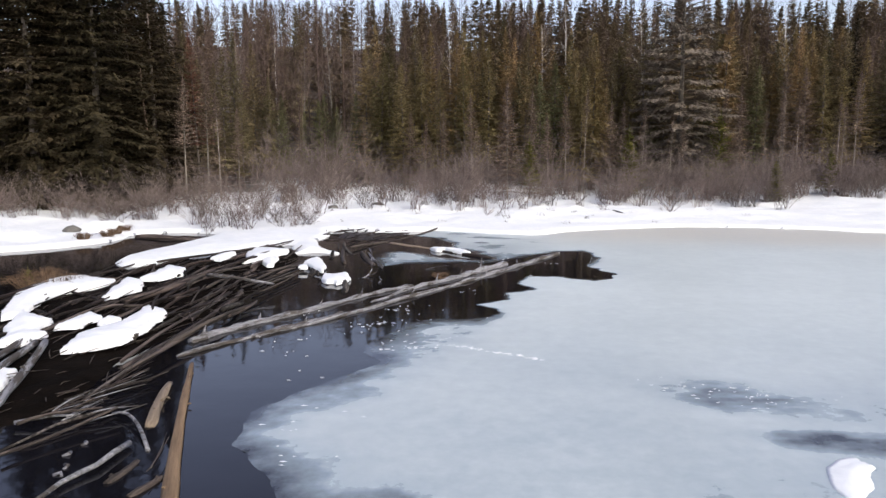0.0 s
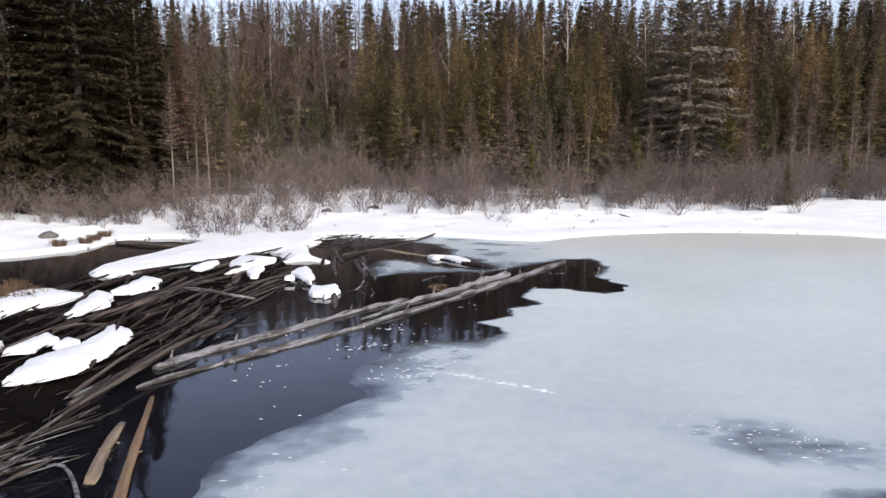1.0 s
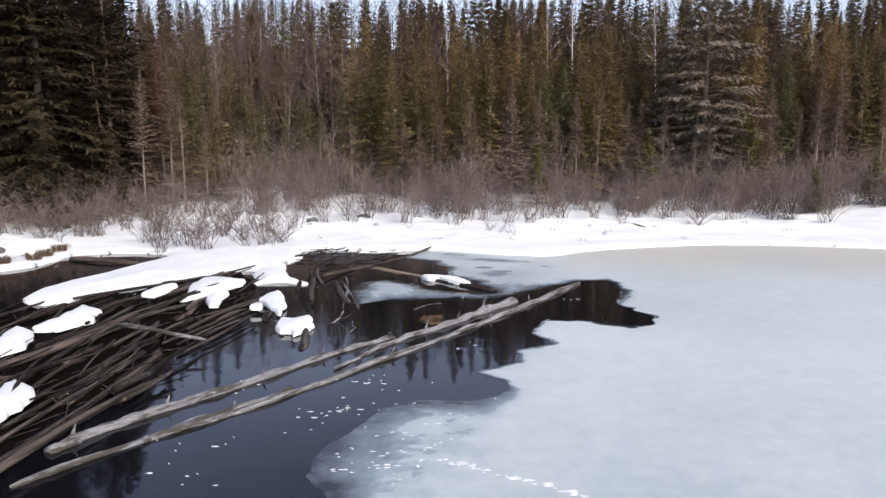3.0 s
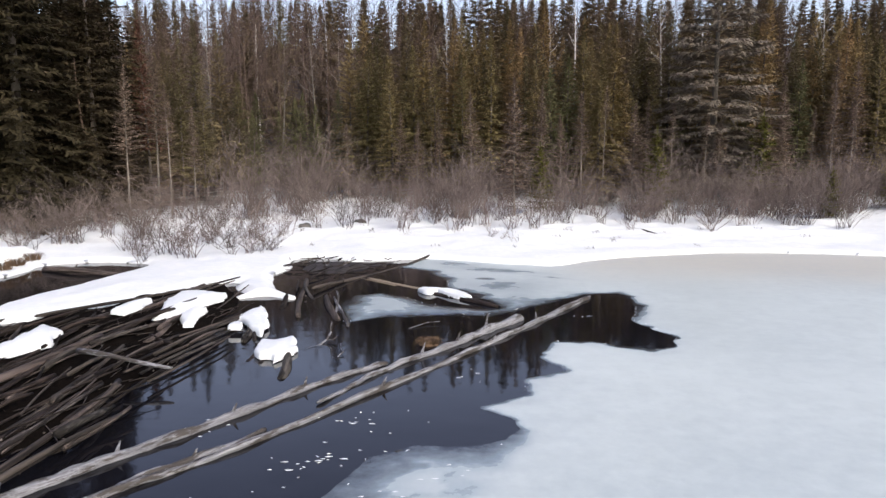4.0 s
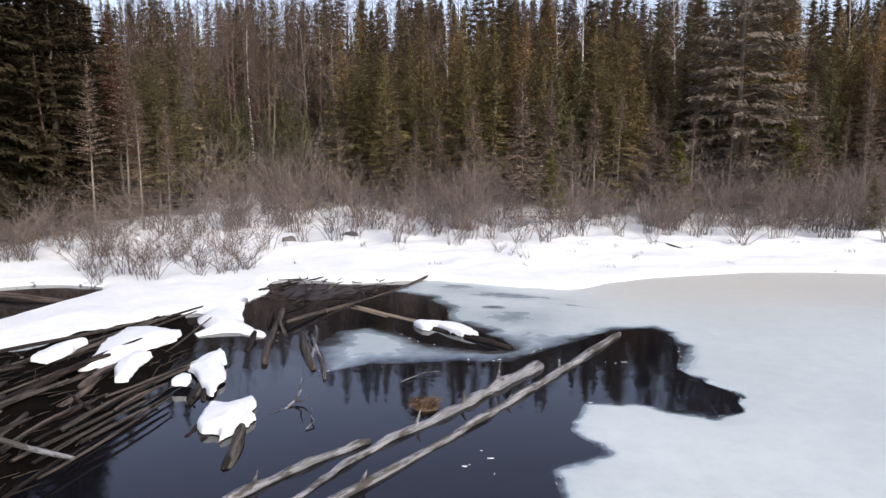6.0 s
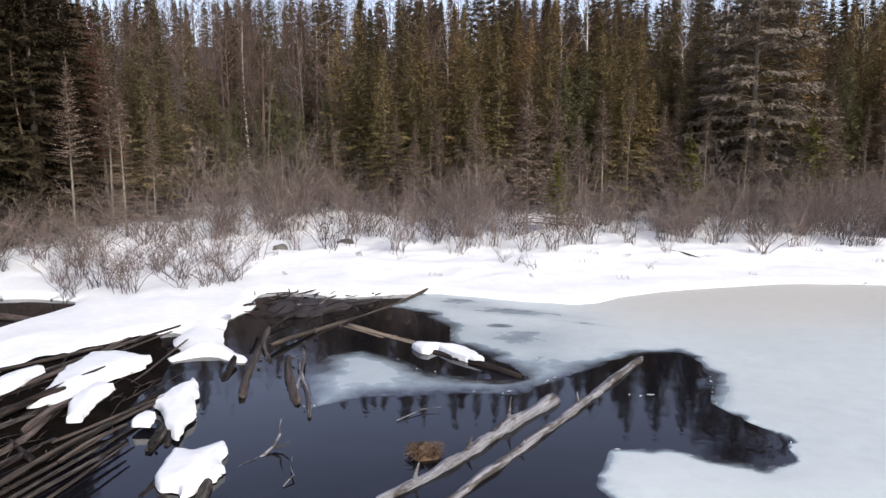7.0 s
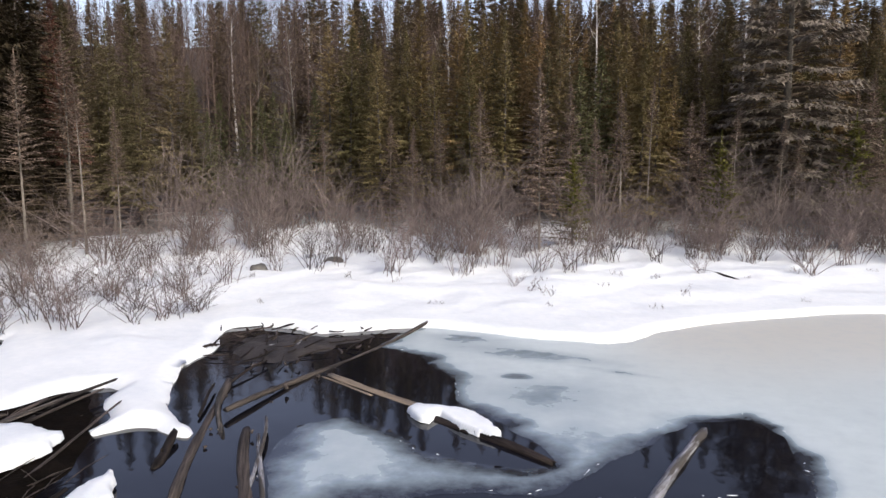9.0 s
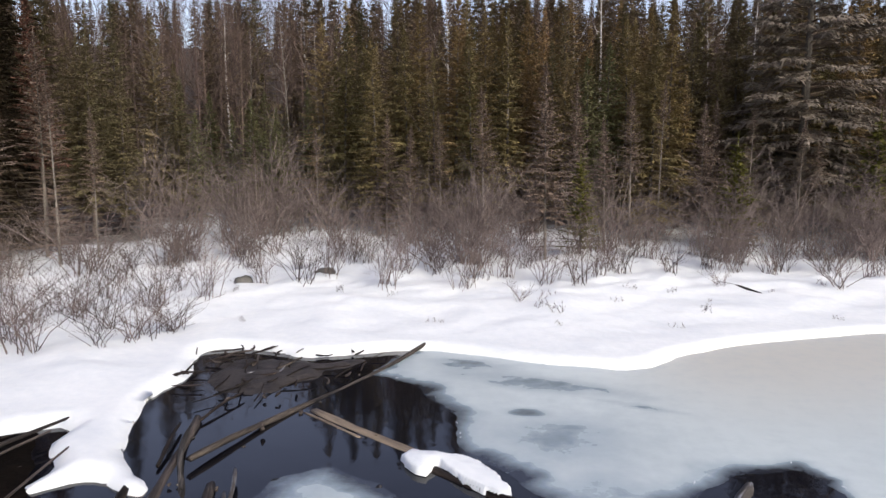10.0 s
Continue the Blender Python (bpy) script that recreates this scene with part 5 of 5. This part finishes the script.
def scattered(name, kinds, places, material, label, category):
    """Many plants joined into one mesh, for what nobody could count."""
    verts, faces, n = [], [], 0
    for x, y, s, tall in places:
        v, f = kinds[random.randrange(len(kinds))]
        a = random.uniform(0, 6.28)
        w = v * np.array([s, s, s * tall])
        w = np.stack([w[:, 0] * math.cos(a) - w[:, 1] * math.sin(a) + x, w[:, 0] * math.sin(a) + w[:, 1] * math.cos(a) + y, w[:, 2] + floor_z(x, y)], 1)
        verts.append(w)
        faces += [tuple(i + n for i in p) for p in f]
        n += len(w)
    me = bpy.data.meshes.new(name)
    me.from_pydata(np.concatenate(verts).tolist(), [], faces)
    me.materials.append(material)
    me.update()
    return tagged(new(name, me), label, category, kind="stuff")


def template(thing, names):
    """A thing's joined mesh data; the thing itself is taken away again."""
    found = points_of(thing, names)
    for o in [*thing.children, thing]:
        bpy.data.objects.remove(o)
    return found


def skyline(x, y, share):
    """How tall a tree may stand at x, y on the slope so that the woods end at an even skyline."""
    return (0.200 * (y - 8) + 2.7 - floor_z(x, y)) * share


random.seed(41)
near_kind = [template(conifer("sapling", 10.0, 1.9, 0.6, 0.1, NEEDLE_FAR, "", seed, gap=0.34, droop=0.5, spray=1.5, wide=1.6, hang=0.3, fine=False), ("crown", "trunk")) for seed in (401, 402, 403)]
hill_kind = [template(conifer("sapling", 10.0, 2.0, 0.3, 0.1, NEEDLE_FAR, "", seed, gap=0.55, droop=0.5, spray=2.0, wide=2.6, hang=0.3, fine=False), ("crown", "trunk")) for seed in (404, 405, 406)]
near_bare = [template(hardwood("sapling", 10.0, 0.055, TWIG, "", seed, 0.42, 15, first=0.25), ("trunk", "limb", "fine_twig")) for seed in (411, 412)]
hill_bare = [template(hardwood("sapling", 10.0, 0.06, TWIG, "", seed, 0.5, 8, first=0.3), ("trunk", "limb", "fine_twig")) for seed in (413, 414)]


def woods(count, y0, y1, low, high, gap):
    """Tree places on the slope; gap is the share left out where the bare hardwoods stand."""
    places = []
    while len(places) < count:
        y = random.uniform(y0, y1)
        x = random.uniform(-0.58, 0.58) * (y - 2)
        bare = -0.42 * y < x < -0.12 * y
        if random.random() < (gap if bare else max(0.0, -gap)):
            continue
        places.append((x, y, skyline(x, y, random.uniform(low, high)) / 10.0, random.uniform(0.95, 1.05)))
    return places


FAR_SPRUCE, FAR_BARE = "dense olive spruce woods on the slope behind the forest edge", "haze of leafless hardwood crowns among the far spruces"
scattered("far_woods", near_kind, woods(130, 49, 76, 0.6, 1.0, 0.6), NEEDLE_FAR, FAR_SPRUCE, "woods")
scattered("hill_woods", hill_kind, woods(270, 74, 122, 0.75, 1.08, 0.2), NEEDLE_FAR, FAR_SPRUCE, "woods")
scattered("far_hardwoods", near_bare, woods(110, 44, 78, 0.6, 1.0, -0.72), TWIG, FAR_BARE, "woods")
scattered("hill_hardwoods", hill_bare, woods(215, 62, 118, 0.85, 1.08, -0.5), TWIG, FAR_BARE, "woods")


# ---- shrubs along the bank ----
def shrub(h, stems, width, material, label, seed, name="alder_shrub"):
    random.seed(seed)
    s = Shape()
    for _ in range(stems):
        a, tilt = random.uniform(0, 6.28), random.uniform(0.08, 1.2) * width
        n = h * random.uniform(0.55, 1.1)
        p = Vector((random.gauss(0, 0.12), random.gauss(0, 0.12), -0.08))
        out = Vector((math.cos(a), math.sin(a), 0))
        line = [p + out * (tilt * n * t ** 1.3) + Vector((random.gauss(0, 0.025), random.gauss(0, 0.025), n * t * (1 - 0.15 * tilt * t))) for t in (0, 0.3, 0.6, 1.0)]
        s.tube(line, [0.008, 0.0065, 0.0045, 0.0015], 3, False)
        for _ in range(9):
            t = random.uniform(0.25, 1.0)
            j = min(int(t * 3), 2)
            q = line[j].lerp(line[j + 1], t * 3 - j)
            way = Vector((out.x * 0.5 + random.gauss(0, 0.7), out.y * 0.5 + random.gauss(0, 0.7), random.uniform(0.2, 1.1))).normalized()
            m = n * random.uniform(0.14, 0.34)
            s.strip([q, q + way * m * 0.5, q + (way + Vector((0, 0, 0.25))) * m], 0.0034, 0.0016)
            w = q + way * m * random.uniform(0.3, 0.9)
            s.strip([w, w + (way + Vector((random.gauss(0, 0.6), random.gauss(0, 0.6), 0.2))).normalized() * m * 0.6], 0.0028, 0.0014)
    return tagged(part(name, s, material, flat=True), label, "shrub", "bare shrubs along the bank")


SHRUB = "leafless grey-brown alder shrub with many thin stems in snow"
shrubs = [shrub(1.35, 17, 0.95, ALDER, SHRUB, 501), shrub(1.1, 15, 1.1, ALDER, SHRUB, 502), shrub(1.6, 19, 0.8, ALDER, SHRUB, 503), shrub(0.8, 11, 1.2, ALDER, SHRUB, 504)]
settle(shrubs[0], -6.2, 24.0)
settle(shrubs[1], -5.0, 24.7)
settle(shrubs[2], -1.6, 28.3)
settle(shrubs[3], -4.7, 25.4)
NEAR = ((-7.0, 24.6, 0, 1.0), (-5.7, 25.2, 1, 1.0), (-7.9, 25.3, 2, 0.8), (-3.4, 28.6, 0, 1.0), (-2.9, 29.3, 2, 0.9), (-0.1, 28.4, 2, 0.9), (1.5, 28.9, 0, 0.9), (2.2, 28.7, 1, 1.1))
NEAR += ((2.7, 29.4, 2, 0.8), (0.7, 29.5, 2, 0.9), (-4.9, 27.4, 0, 0.9), (-5.5, 26.6, 2, 0.8), (4.4, 30.2, 1, 1.0), (5.4, 30.6, 0, 0.9), (6.5, 30.2, 2, 0.9), (7.4, 28.9, 3, 1.3), (8.8, 30.2, 2, 1.0),
        (8.0, 30.6, 0, 1.1), (10.2, 30.4, 2, 1.1), (11.6, 29.6, 0, 1.0), (-8.6, 26.5, 2, 0.9), (-9.8, 25.6, 0, 1.0), (-10.6, 24.6, 1, 1.0), (0.9, 27.4, 3, 0.5), (5.0, 28.9, 3, 0.6), (-6.6, 26.0, 0, 0.9))
NEAR += ((-6.66, 24.5, 0, 0.65), (-7.1, 25.6, 1, 0.72), (-8.0, 26.4, 2, 0.65), (-7.0, 26.2, 0, 0.65), (-5.33, 24.2, 3, 0.79), (-5.0, 25.1, 1, 0.65), (-4.7, 25.3, 3, 0.72), (-6.8, 27.4, 2, 0.65), (-6.3, 25.6, 1, 0.72), (-6.9, 28.4, 2, 0.65),
         (-5.6, 28.0, 0, 0.65), (-7.6, 24.3, 1, 0.65), (-7.3, 23.9, 3, 0.79), (-8.2, 24.9, 0, 0.72), (-5.8, 27.0, 1, 0.65), (-4.2, 28.6, 2, 0.65))
random.seed(51)
for x, y, k, s in NEAR:
    plant(shrubs[k], x, y, s)
for _ in range(70):
    x = random.uniform(-15, 18)
    y = 29.2 + 0.12 * abs(x) + random.uniform(0, 2.2) - 3.6 * float(smooth(-4.5, -9, np.array(x)))
    plant(random.choice(shrubs[:3]), x, y, random.uniform(0.7, 1.15))
kinds = []
for o in shrubs[:3]:
    v = np.empty(len(o.data.vertices) * 3, np.float32)
    o.data.vertices.foreach_get("co", v)
    kinds.append((v.reshape(-1, 3), [tuple(p.vertices) for p in o.data.polygons]))
places = []
for _ in range(205):
    x = random.uniform(-19, 25)
    y = 30.7 + 6.0 * random.random() ** 1.2 + 0.10 * abs(x) - 4.0 * float(smooth(-4.5, -9, np.array(x)))
    tall = 1.0 + 0.3 * float(smooth(-9.5, -8, np.array(x)) * smooth(-3.2, -4.5, np.array(x))) * min(1.0, max(0.0, (y - 31.0) / 2.5))
    places.append((x, y, random.uniform(0.85, 1.5) * (0.75 if x < -9 else 1.0) * tall, random.uniform(0.85, 1.15)))
for _ in range(48):
    places.append((random.uniform(-19, -9.4), random.uniform(24.4, 27.6), random.uniform(0.6, 1.0), 0.95))
scattered("thicket", kinds, places, ALDER, "dense thicket of bare grey-brown alder stems before the forest", "thicket")

# dry weeds that poke through the snow
weed = tagged(part("dry_weed", shrub(0.28, 7, 1.0, ALDER, "", 511).data, ALDER), "small dry weed poking through the snow", "weed", "dry weeds in the snow")
bpy.data.objects.remove([o for o in scene.objects if o.name.startswith("alder_shrub") and o.data == weed.data][0])
settle(weed, 1.4, 26.6)
random.seed(61)
for _ in range(30):
    x = random.uniform(-9, 12)
    y = random.uniform(25.6, 29.2) - 1.5 * float(smooth(-4.5, -8, np.array(x)))
    if land(np.array([x]), np.array([y]))[0] > 0.5:
        plant(weed, x, y, random.uniform(0.25, 0.6))


def lump(name, r, seed, squash, material):
    bm = bmesh.new()
    bmesh.ops.create_icosphere(bm, subdivisions=3, radius=r)
    for v in bm.verts:
        k = 1 + 0.28 * noise.noise(v.co / r * 1.3 + Vector((seed, 0, 0))) + 0.1 * noise.noise(v.co / r * 4)
        v.co = Vector((v.co.x * k, v.co.y * k, v.co.z * k * squash))
    me = bpy.data.meshes.new(name)
    bm.to_mesh(me)
    bm.free()
    me.materials.append(material)
    me.shade_smooth()
    return me


def boulder(x, y, r, label, seed, squash=0.6):
    ob = new("boulder", lump("boulder", r, seed, squash, ROCK))
    ob.location = (x, y, floor_z(x, y) + r * 0.15)
    return tagged(ob, label, "rock")


part("mound", lump("mound", 0.135, 9, 0.62, STRAW), STRAW, hummock, "rounded mound of matted brown roots")
boulder(-4.55, 28.6, 0.2, "dark rock sticking out of the snow by the shrubs", 3)
boulder(-10.85, 22.75, 0.22, "dark rock at the edge of the snowy bank", 4)
boulder(-3.1, 29.6, 0.2, "dark rock sticking out of the snow by the shrubs", 5, 0.5)
z = float(ground_z(np.array([5.7]), np.array([28.6]))[0])
big_log(5.13, 29.4, 5.72, 28.2, z + 0.01, z - 0.01, 0.05, 0.035, WOOD, "dark fallen log half buried in the snow", (), 31, 0.3, 4)
